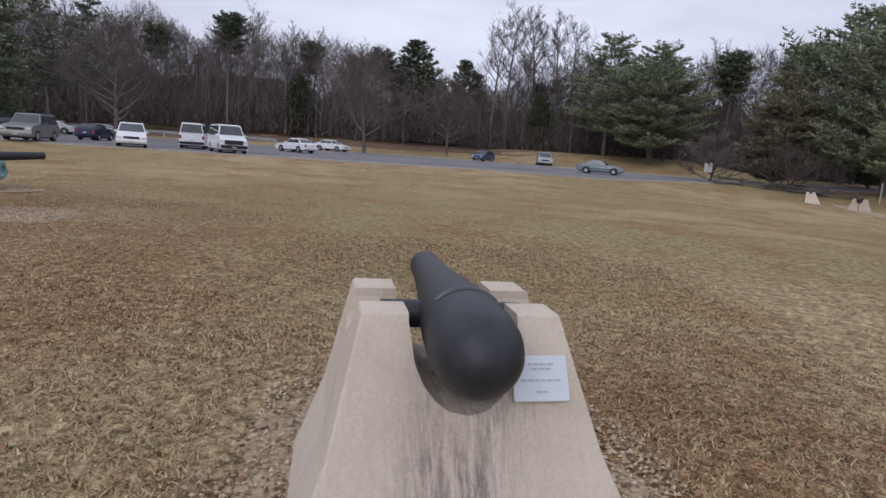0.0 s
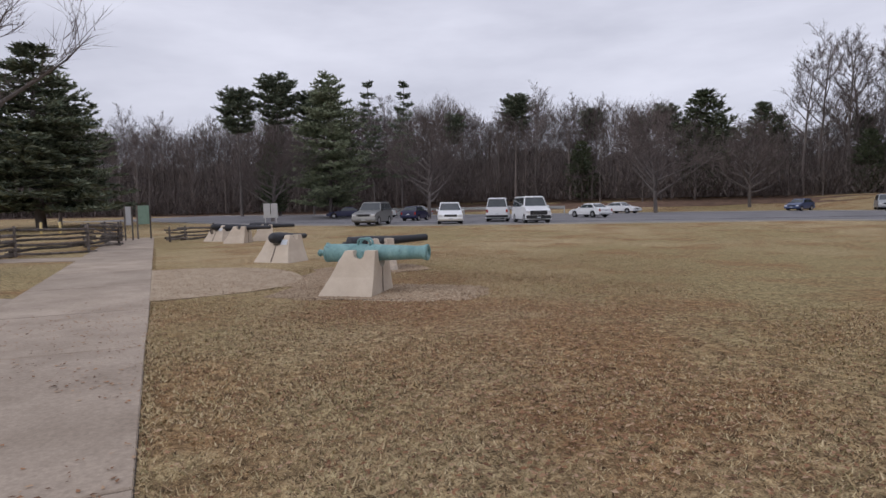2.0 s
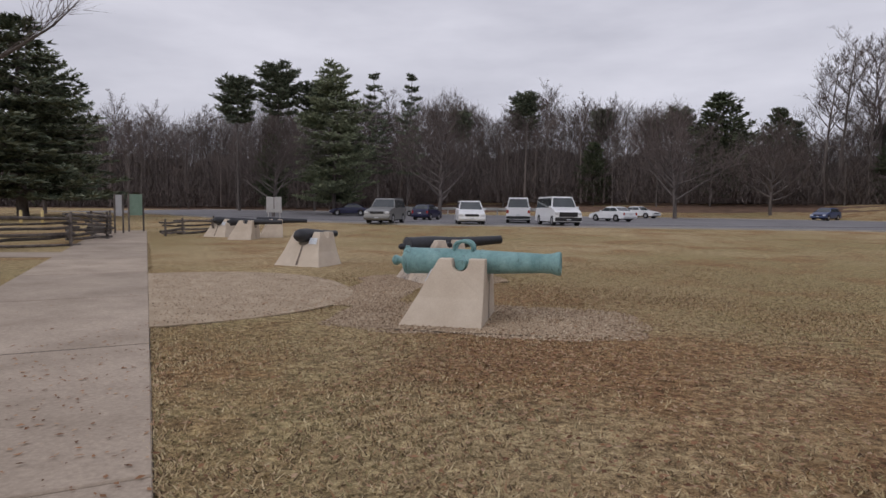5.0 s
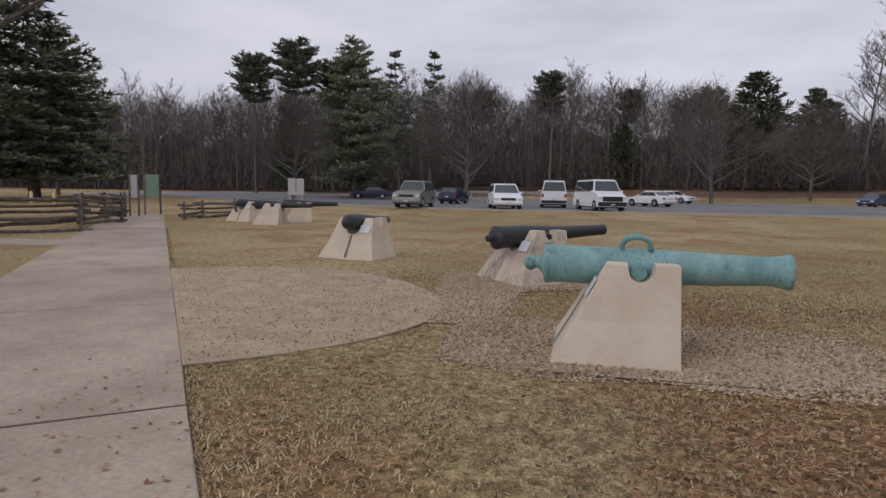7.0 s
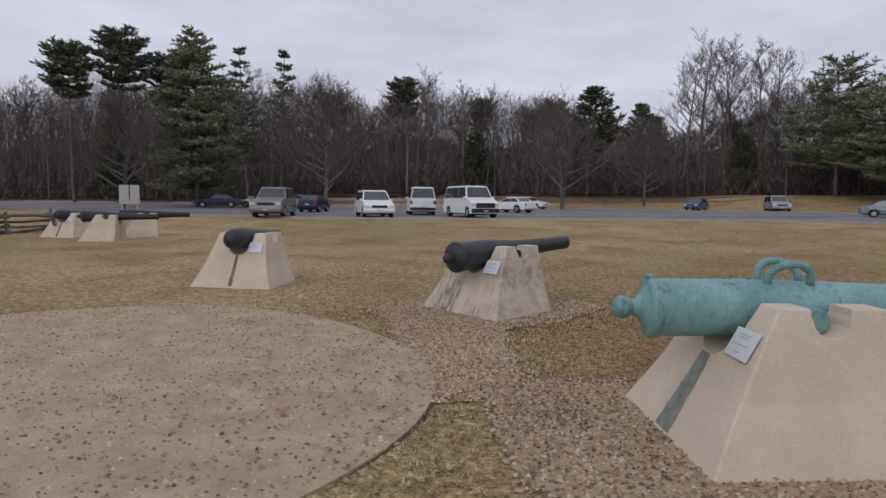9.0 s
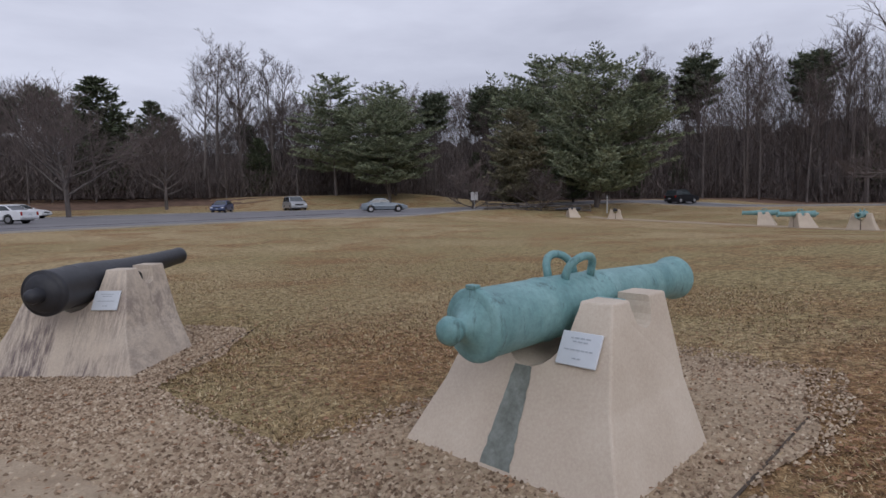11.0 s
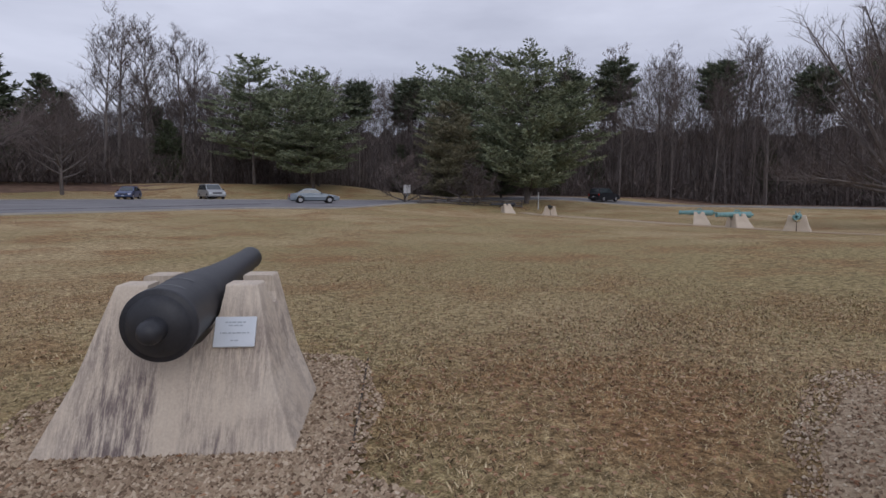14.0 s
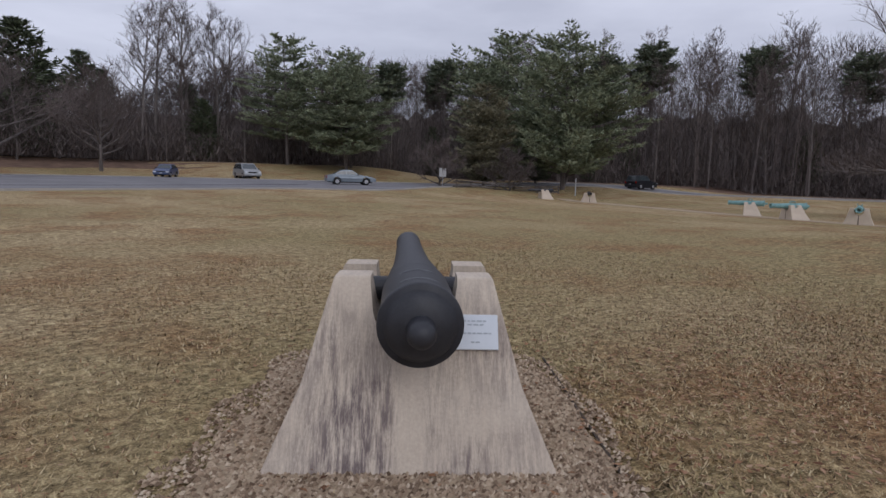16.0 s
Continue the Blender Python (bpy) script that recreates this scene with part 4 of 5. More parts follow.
def bare_tree_meshes(seed, height, spread, first=0.3, limbs=12, sub=6, twigs=5, trunk_r=0.16, lean=0.35):
    """Leafless tree: a trunk with limbs (one mesh) and its twigs (another)."""
    rnd = random.Random(seed)
    wood, fine = Tubes(), Tubes()
    pts, _ = wood.bent(Vector((0, 0, -0.2)), Vector((rnd.uniform(-.03, .03), rnd.uniform(-.03, .03), 1)), height * 0.92, trunk_r, 0.02, 7, rnd, 8, 0.04, 0.05)

    def at(u):
        k = min(int(u * 8), 7)
        return pts[k].lerp(pts[k + 1], u * 8 - k)

    for i in range(limbs):
        u = first + (0.96 - first) * (i + rnd.random() * 0.6) / limbs
        az = i * 2.4 + rnd.uniform(-0.5, 0.5)
        ln = spread * (1.15 - 0.75 * (u - first) / (1 - first)) * rnd.uniform(0.75, 1.15)
        d = Vector((math.cos(az), math.sin(az), lean + 0.9 * u + rnd.uniform(-0.1, 0.25)))
        r = trunk_r * (1 - u) * 0.6 + 0.018
        lp, ld = wood.bent(at(u), d, ln, r, 0.012, 5, rnd, 4, 0.10, 0.16)
        for j in range(sub):
            v = 0.25 + 0.75 * (j + rnd.random()) / sub
            k = min(int(v * 4), 3)
            p = lp[k].lerp(lp[k + 1], min(1.0, v * 4 - k))
            sd = (ld + Vector((rnd.uniform(-1, 1), rnd.uniform(-1, 1), rnd.uniform(-0.3, 0.9)))).normalized()
            sp, sdd = fine.bent(p, sd, ln * rnd.uniform(0.3, 0.5), 0.022, 0.009, 3, rnd, 2, 0.08, 0.2)
            for t in range(twigs):
                w = 0.2 + 0.8 * rnd.random()
                kk = 0 if w < 0.5 else 1
                q = sp[kk].lerp(sp[kk + 1], w * 2 - kk)
                td = (sdd + Vector((rnd.uniform(-1, 1), rnd.uniform(-1, 1), rnd.uniform(-0.4, 0.9)))).normalized()
                e = q + td * ln * rnd.uniform(0.16, 0.32)
                fine.sliver(q, e, 0.014, rnd)
                for _ in range(4):
                    t2 = (td + Vector((rnd.uniform(-1, 1), rnd.uniform(-1, 1), rnd.uniform(-0.5, 0.9))) * 0.9).normalized()
                    g = q.lerp(e, rnd.uniform(0.15, 1))
                    fine.sliver(g, g + t2 * ln * rnd.uniform(0.08, 0.22), 0.013, rnd)
    return mesh_np("trunk", wood.v, wood.f, M["bark"], True), mesh_np("branchwork", fine.v, fine.f, M["twig"])


def fan_tree_meshes(seed, fork, leaders, low, trunk_r):
    """Open-grown tree: a short trunk that splits into a fan of leaders over long low limbs."""
    rnd = random.Random(seed)
    wood, fine = Tubes(), Tubes()
    wood.tube(Vector((0, 0, -0.2)), Vector((0, 0, 0.35)), trunk_r * 1.25, trunk_r, 10)
    base, _ = wood.bent(Vector((0, 0, 0.35)), Vector((0.02, 0, 1)), fork - 0.35, trunk_r, trunk_r * 0.8, 10, rnd, 3, 0.04, 0.04)

    def shoots(path, d, ln, n, twigs):
        m = len(path) - 1
        for j in range(n):
            v = 0.18 + 0.82 * (j + rnd.random()) / n
            k = min(int(v * m), m - 1)
            p = path[k].lerp(path[k + 1], min(1.0, v * m - k))
            way = ((path[k + 1] - path[k]).normalized() + Vector((rnd.uniform(-1, 1), rnd.uniform(-1, 1), rnd.uniform(-0.25, 0.7)))).normalized()
            sp, sd = fine.bent(p, way, ln * rnd.uniform(0.7, 1.2) * (1.15 - 0.6 * v), 0.022, 0.008, 3, rnd, 3, 0.08, 0.2)
            for _ in range(twigs):
                w = rnd.uniform(0.15, 1) * 3
                kk = min(int(w), 2)
                q = sp[kk].lerp(sp[kk + 1], w - kk)
                td = (sd + Vector((rnd.uniform(-1, 1), rnd.uniform(-1, 1), rnd.uniform(-0.4, 0.8)))).normalized()
                e = q + td * rnd.uniform(0.5, 1.2)
                fine.sliver(q, e, 0.011, rnd)
                for _ in range(4):
                    t2 = (td + Vector((rnd.uniform(-1, 1), rnd.uniform(-1, 1), rnd.uniform(-0.5, 0.9))) * 0.9).normalized()
                    g = q.lerp(e, rnd.uniform(0.15, 1))
                    fine.sliver(g, g + t2 * rnd.uniform(0.25, 0.7), 0.008, rnd)

    for i in range(leaders):
        az = i * 2.4 + rnd.uniform(-0.3, 0.3)
        out = 0.06 + 0.74 * i / leaders
        ln = rnd.uniform(0.9, 1.05) * (10.6 - 3.0 * out)
        d = Vector((math.cos(az) * out, math.sin(az) * out, 1))
        lp, ld = wood.bent(base[2].lerp(base[3], rnd.random()), d, ln, trunk_r * 0.5 - 0.02 * out, 0.02, 6, rnd, 6, 0.02, 0.13)
        for _ in range(4):
            k = rnd.randrange(1, 5)
            bd = ((lp[k + 1] - lp[k]).normalized() + Vector((rnd.uniform(-.8, .8), rnd.uniform(-.8, .8), 0.25))).normalized()
            bp, bdd = wood.bent(lp[k], bd, ln * rnd.uniform(0.3, 0.45), 0.05, 0.014, 5, rnd, 4, 0.10, 0.15)
            shoots(bp, bdd, 1.5, 6, 4)
        shoots(lp[1:], ld, 1.7, 11, 5)
    for i in range(low):
        az = i * 2.4 + rnd.uniform(-0.4, 0.4)
        ln = rnd.uniform(4.8, 6.4)
        d = Vector((math.cos(az), math.sin(az), rnd.uniform(0.1, 0.5)))
        lp, ld = wood.bent(base[1].lerp(base[3], rnd.uniform(0.5, 1)), d, ln, 0.095, 0.016, 6, rnd, 5, 0.0, 0.11)
        for _ in range(3):
            k = rnd.randrange(1, 4)
            bd = ((lp[k + 1] - lp[k]).normalized() + Vector((rnd.uniform(-.7, .7), rnd.uniform(-.7, .7), 0.1))).normalized()
            bp, bdd = wood.bent(lp[k], bd, ln * rnd.uniform(0.3, 0.5), 0.035, 0.012, 5, rnd, 3, 0.05, 0.15)
            shoots(bp, bdd, 1.3, 6, 4)
        shoots(lp, ld, 1.5, 9, 4)
    return mesh_np("trunk", wood.v, wood.f, M["bark"], True), mesh_np("branchwork", fine.v, fine.f, M["twig"])


def evergreen_meshes(seed, height, profile, first=0.12, whorls=16, per=6, mat="needle", rise=0.10, trunk_r=0.28, tuft=0.34, blades=7, stems=1, step=0.42, ragged=0.3):
    """Conifer of feathery plates: limbs in loose whorls, side shoots along each limb, needle tufts along each shoot.
    profile: (height share, limb length) pairs that give the crown's outline."""
    rnd = random.Random(seed)
    wood, v, f = Tubes(), [], []
    hs, ls = [p[0] for p in profile], [p[1] for p in profile]
    up = Vector((0, 0, 1))
    for stem in range(stems):
        lean = Vector((0, 0, 1)) if stem == 0 else Vector((0.34 * math.cos(2.4 * stem), 0.34 * math.sin(2.4 * stem), 1))
        top = height * (1.0 if stem == 0 else rnd.uniform(0.72, 0.9))
        pts, _ = wood.bent(Vector((0, 0, -0.2)), lean, top, trunk_r * (1 if stem == 0 else 0.6), 0.03, 7, rnd, 8, 0.06, 0.035)
        for i in range(whorls if stem == 0 else whorls // 2):
            u = first + (0.985 - first) * (i + rnd.uniform(-0.3, 0.3)) / ((whorls if stem == 0 else whorls // 2) - 1)
            u = min(0.985, max(first * 0.8, u))
            k = min(int(u * 8), 7)
            root = pts[k].lerp(pts[k + 1], u * 8 - k)
            reach = float(np.interp(root.z / height, hs, ls))
            for j in range(per):
                az = rnd.uniform(0, 6.283)
                ln = max(0.5, reach * (1 - ragged * rnd.random()) * (1 if stem == 0 else 0.75))
                d = Vector((math.cos(az), math.sin(az), rise + rnd.uniform(-0.10, 0.14) + 1.1 * max(0, u - 0.72)))
                lp, ld = wood.bent(root, d, ln, 0.02 + 0.055 * (1 - u), 0.012, 4, rnd, 4, 0.035, 0.09)
                n = 2 * max(2, int(ln * 0.85 / step))
                for q in range(n):
                    w = 0.15 + 0.85 * (q + rnd.random()) / n
                    kk = min(int(w * 4), 3)
                    p = lp[kk].lerp(lp[kk + 1], min(1.0, w * 4 - kk))
                    fwd = (lp[kk + 1] - lp[kk]).normalized()
                    out = fwd.cross(up).normalized() * (1 if q % 2 else -1)
                    way = (fwd * rnd.uniform(0.3, 1.0) + out + up * rnd.uniform(-0.12, 0.3)).normalized()
                    sl = min(1.9, 0.35 + (1.05 - w) * 0.42 * ln) * rnd.uniform(0.6, 1.1)
                    m = max(2, int(sl / 0.25))
                    for e in range(m):
                        g = p + way * sl * (e + rnd.random()) / m
                        for _ in range(blades):
                            b = (way + Vector((rnd.uniform(-1, 1), rnd.uniform(-1, 1), rnd.uniform(-0.45, 0.75))) * 0.9).normalized()
                            side = b.cross(Vector((rnd.uniform(-1, 1), rnd.uniform(-1, 1), rnd.uniform(-1, 1)))).normalized() * tuft * 0.17
                            t = g + b * tuft * rnd.uniform(0.6, 1.2)
                            c = len(v)
                            v.extend([tuple(g - side), tuple(g + side), tuple(t)])
                            f.append((c, c + 1, c + 2))
    return mesh_np("trunk", wood.v, wood.f, M["bark"], True), mesh_np("crown", v, f, M[mat])


def tree(kind, meshes, x, y, scale, turn, label, group="", wide=1.0, z=None):
    root = empty("tree" if kind != "bush" else "bush", pose(x, y, h(x, y) if z is None else z, 0, 0, turn))
    tagged(root, label, "tree" if kind != "bush" else "bush", group)
    names = ("trunk", "branchwork") if kind == "bare" else ("trunk", "crown")
    for n, me in zip(names, meshes):
        o = new(n, me)
        o.parent = root
    root.scale = (scale * wide, scale * wide, scale)
    return root


BARE = [bare_tree_meshes(11 + k, 18, 4.6 if k % 2 else 3.6, (0.38, 0.28, 0.45, 0.22)[k], 15, 7, 6, 0.17 + 0.02 * k) for k in range(4)]
ROUND = [bare_tree_meshes(31 + k, 9.5, 4.6, 0.2, 26, 9, 6, 0.2, 0.05) for k in range(2)]
BIGBARE = fan_tree_meshes(57, 2.1, 9, 14, 0.26)
FORKED = [bare_tree_meshes(161 + k, 19, 8.0, 0.26, 13, 8, 5, 0.30, 1.15) for k in range(2)]
SPARSE = bare_tree_meshes(59, 17, 6.8, 0.24, 15, 6, 6, 0.30, 0.3)
DOME = ((0.0, 8.0), (0.12, 11.5), (0.40, 12.5), (0.62, 11.0), (0.80, 8.0), (0.93, 4.4), (1.0, 1.0))
OPEN = ((0.0, 6.0), (0.18, 8.6), (0.5, 8.6), (0.75, 6.4), (0.9, 3.9), (1.0, 0.9))
CONE = ((0.0, 5.2), (0.12, 6.4), (0.35, 6.4), (0.6, 5.4), (0.8, 3.9), (0.93, 2.2), (1.0, 0.8))
BROAD_PINE = evergreen_meshes(71, 18.5, DOME, 0.14, 17, 7, "needle", 0.16, 0.34, 0.52, 4, 2, 0.56, 0.5)
OPEN_PINE = [evergreen_meshes(73 + k, 17, OPEN, 0.2, 15, 7, "needle", 0.12, 0.26, 0.50, 4, 1 + k, 0.54, 0.5) for k in range(2)]
CONE_PINE = evergreen_meshes(77, 18, CONE, 0.10, 20, 8, "needle", 0.06, 0.27, 0.50, 5, 1, 0.42, 0.35)
BROWN_CEDAR = evergreen_meshes(78, 12, ((0.0, 4.5), (0.3, 5.2), (0.7, 3.8), (1.0, 0.8)), 0.08, 16, 7, "needle_brown", 0.25, 0.2, 0.45, 5, 2, 0.42, 0.35)
SPINDLE = evergreen_meshes(79, 20, ((0.0, 1.5), (0.4, 2.6), (0.75, 2.0), (1.0, 0.3)), 0.30, 18, 5, "needle_mid", 0.12, 0.16, 0.48, 5, 1, 0.5, 0.4)
CEDAR = [evergreen_meshes(81 + k, 12, ((0.0, 2.6), (0.2, 3.5), (0.55, 3.2), (0.85, 1.7), (1.0, 0.4)), 0.06, 19, 8, "needle_dark", 0.45, 0.2, 0.50, 4, 1, 0.50, 0.3) for k in range(2)]
SPRUCE = evergreen_meshes(91, 13, ((0.0, 4.6), (0.12, 5.0), (0.5, 3.6), (0.8, 1.9), (1.0, 0.3)), 0.12, 21, 8, "needle_mid", -0.05, 0.26, 0.40, 6, 1, 0.34, 0.4)
HIGHPINE = evergreen_meshes(95, 19, ((0.0, 1.0), (0.66, 2.0), (0.78, 3.3), (0.9, 3.1), (0.97, 1.9), (1.0, 1.0)), 0.68, 10, 9, "needle_mid", 0.22, 0.2, 0.55, 5, 1, 0.48, 0.25)
BUSH = bare_tree_meshes(101, 3.2, 1.9, 0.05, 22, 7, 6, 0.06, 0.2)

WOODS = "bare winter trees of the wood"
L_BARE, L_PINE, L_CEDAR = "tall leafless grey-brown tree at the wood's edge", "broad green pine with layered limbs", "dense dark green cedar at the wood's edge"
tree("bare", ROUND[0], -3.6, 78.8, 1.35, 20, "rounded leafless tree standing in the car park")
tree("bare", ROUND[1], 7.9, 90.0, 1.2, 70, "small rounded leafless tree on the lawn bank")
tree("bare", ROUND[1], -27.0, 60.5, 1.2, 130, "leafless tree between parked cars")
tree("bare", ROUND[0], -42.8, 52.6, 1.0, 200, "leafless tree at the end of the car park")
tree("bare", BIGBARE, 37.85, 15.8, 1.2, 40, "large spreading leafless tree with a pale mottled trunk", wide=1.1)
tree("bare", SPARSE, -34.2, 17.6, 1.2, 150, "tall leafless tree beside the footpath")
tree("pine", OPEN_PINE[0], 32.6, 91.5, 1.06, 0, L_PINE)
tree("pine", OPEN_PINE[1], 36.0, 81.0, 0.95, 80, L_PINE, wide=1.05)
tree("pine", OPEN_PINE[0], 40.0, 86.0, 0.86, 210, L_PINE)
tree("pine", BROAD_PINE, 48.2, 53.5, 0.95, 200, "very large broad green pine above the lawn", wide=0.92)
tree("pine", OPEN_PINE[1], 56.0, 70.0, 1.22, 20, L_PINE, wide=0.95)
tree("cedar", BROWN_CEDAR, 40.9, 59.4, 0.98, 110, "bronze-green winter cedar beside the drive", "evergreens of the wood")
tree("pine", CONE_PINE, -42.6, 64.0, 1.02, 140, "dense green pine with a broad cone of boughs", wide=0.92)
tree("pine", OPEN_PINE[0], -60.0, 40.0, 0.9, 10, L_PINE, wide=0.8)
for x, y, s, t in ((-44.5, 79.1, 1.02, 20), (-40.0, 79.4, 1.0, 130), (70.0, 92.0, 1.0, 60)):
    tree("spruce", SPINDLE, x, y, s, t, "slender sparse conifer above the wood", "evergreens of the wood")
for x, y, s, t, w in ((2.4, 105.5, 1.42, 0, 1.4), (12.0, 119.0, 1.36, 40, 1.05), (14.6, 118.0, 1.15, 61, 1.05), (-16.0, 97.0, 0.8, 90, 1.2), (-58.0, 72.0, 0.9, 60, 1.1), (24.0, 101.0, 0.75, 40, 1.2), (53.0, 61.5, 0.8, 10, 1.2)):
    tree("cedar", CEDAR[t % 2], x, y, s, t, L_CEDAR, "evergreens of the wood", w)
for x, y, s, t in ((15.5, 101.5, 1.2, 0), (18.0, 104, 1.33, 50), (21.5, 103, 1.25, 120), (24.0, 106, 1.36, 190), (27.0, 103, 1.28, 260), (30.0, 106, 1.25, 330)):
    tree("bare", BARE[int(s * 100) % 4], x, y, s * 1.05, t, "very tall slender leafless tree above the car park", WOODS, 1.15)
for x, y, s in ((-57.8, 73.0, 1.09), (-55.0, 78.0, 1.0), (-62.1, 69.6, 0.98), (-28.9, 104, 0.98), (-4, 112, 0.85), (52, 92, 0.95), (62, 90, 1.05), (90, 66, 1.25), (84, 72, 1.15), (96, 50, 1.2), (99, 36, 1.1), (97, 26, 1.1)):
    tree("pine", HIGHPINE, x, y, s, x * 31 % 360, "tall pine with a high dark crown in the wood", "evergreens of the wood", 1.15)
tree("spruce", SPRUCE, -52.0, 32.8, 1.24, 0, "large dark evergreen with drooping layered boughs", wide=1.42)
tree("bush", BUSH, 34.7, 60.2, 1.5, 0, "leafless twiggy bush beside the drive", wide=1.3)
tree("bush", BUSH, 39.0, 53.5, 1.3, 90, "leafless twiggy bush beside the drive", wide=1.2)

# the wood round the field: an arc of single trees, thicker behind
rnd = random.Random(5)
EDGE = [(-170, 40), (-110, 80), (-62, 82), (-20, 95), (14, 103), (44, 96), (70, 82), (86, 60), (93, 30), (88, -5), (84, -60)]


def smooth_edge(n=600, window=45):
    seg = np.array([math.dist(a, b) for a, b in zip(EDGE, EDGE[1:])])
    at = np.concatenate([[0], np.cumsum(seg)])
    d = np.linspace(0, at[-1], n)
    xy = np.stack([np.interp(d, at, [p[k] for p in EDGE]) for k in (0, 1)], 1)
    pad = np.concatenate([np.repeat(xy[:1], window, 0), xy, np.repeat(xy[-1:], window, 0)])
    ker = np.ones(2 * window + 1) / (2 * window + 1)
    return np.stack([np.convolve(pad[:, k], ker, "valid") for k in (0, 1)], 1)


EDGE_LINE = smooth_edge()


def edge_point(u):
    """A point on the wood's edge and the way into the wood."""
    k = u * (len(EDGE_LINE) - 2)
    i = int(k)
    a, b = EDGE_LINE[i], EDGE_LINE[i + 1]
    p = a + (b - a) * (k - i)
    t = Vector((b[0] - a[0], b[1] - a[1])).normalized()
    return Vector((float(p[0]), float(p[1]))), Vector((-t.y, t.x))


def tall(x, y):
    """The wood stands higher towards the east."""
    return 0.95 + 0.38 * S(30, 85, x) + 0.07 * S(40, 70, -x) - 0.36 * math.exp(-((x - 12) / 13) ** 2)


def thin(x, y):
    """How open the wood is: a single screen of tall trees over scrub in the east."""
    return S(52, 72, x) * S(-30, -14, -y)


for row, (n, off, sc) in enumerate(((84, 2, 0.86), (84, 8, 1.05), (72, 15, 1.18))):
    for i in range(n):
        p, nm = edge_point((i + rnd.random()) / n)
        p = p + nm * (off + rnd.uniform(-3, 3))
        dice = rnd.random()
        if thin(p.x, p.y) > 0.5:
            if dice < 0.14:
                tree("cedar", CEDAR[i % 2], p.x, p.y, rnd.uniform(0.35, 0.6), rnd.uniform(0, 360), L_CEDAR, "evergreens of the wood", 1.3)
            else:
                for _ in range((1, 1, 0)[row]):
                    q = p + Vector((rnd.uniform(-4, 4), rnd.uniform(-4, 4)))
                    tree("bare", FORKED[rnd.randrange(2)], q.x, q.y, rnd.uniform(1.1, 1.42), rnd.uniform(0, 360), "tall forked leafless tree standing over scrub", WOODS)
            continue
        if dice < 0.06:
            tree("cedar", CEDAR[rnd.randrange(2)], p.x, p.y, rnd.uniform(0.5, 0.9), rnd.uniform(0, 360), L_CEDAR, "evergreens of the wood")
        elif dice < 0.11 and row > 0:
            tree("pine", HIGHPINE, p.x, p.y, rnd.uniform(0.72, 0.9) * tall(p.x, p.y), rnd.uniform(0, 360), "tall pine with a high dark crown in the wood", "evergreens of the wood")
        else:
            tree("bare", BARE[rnd.randrange(4)], p.x, p.y, sc * rnd.uniform(0.78, 1.1) * tall(p.x, p.y), rnd.uniform(0, 360), L_BARE, WOODS)

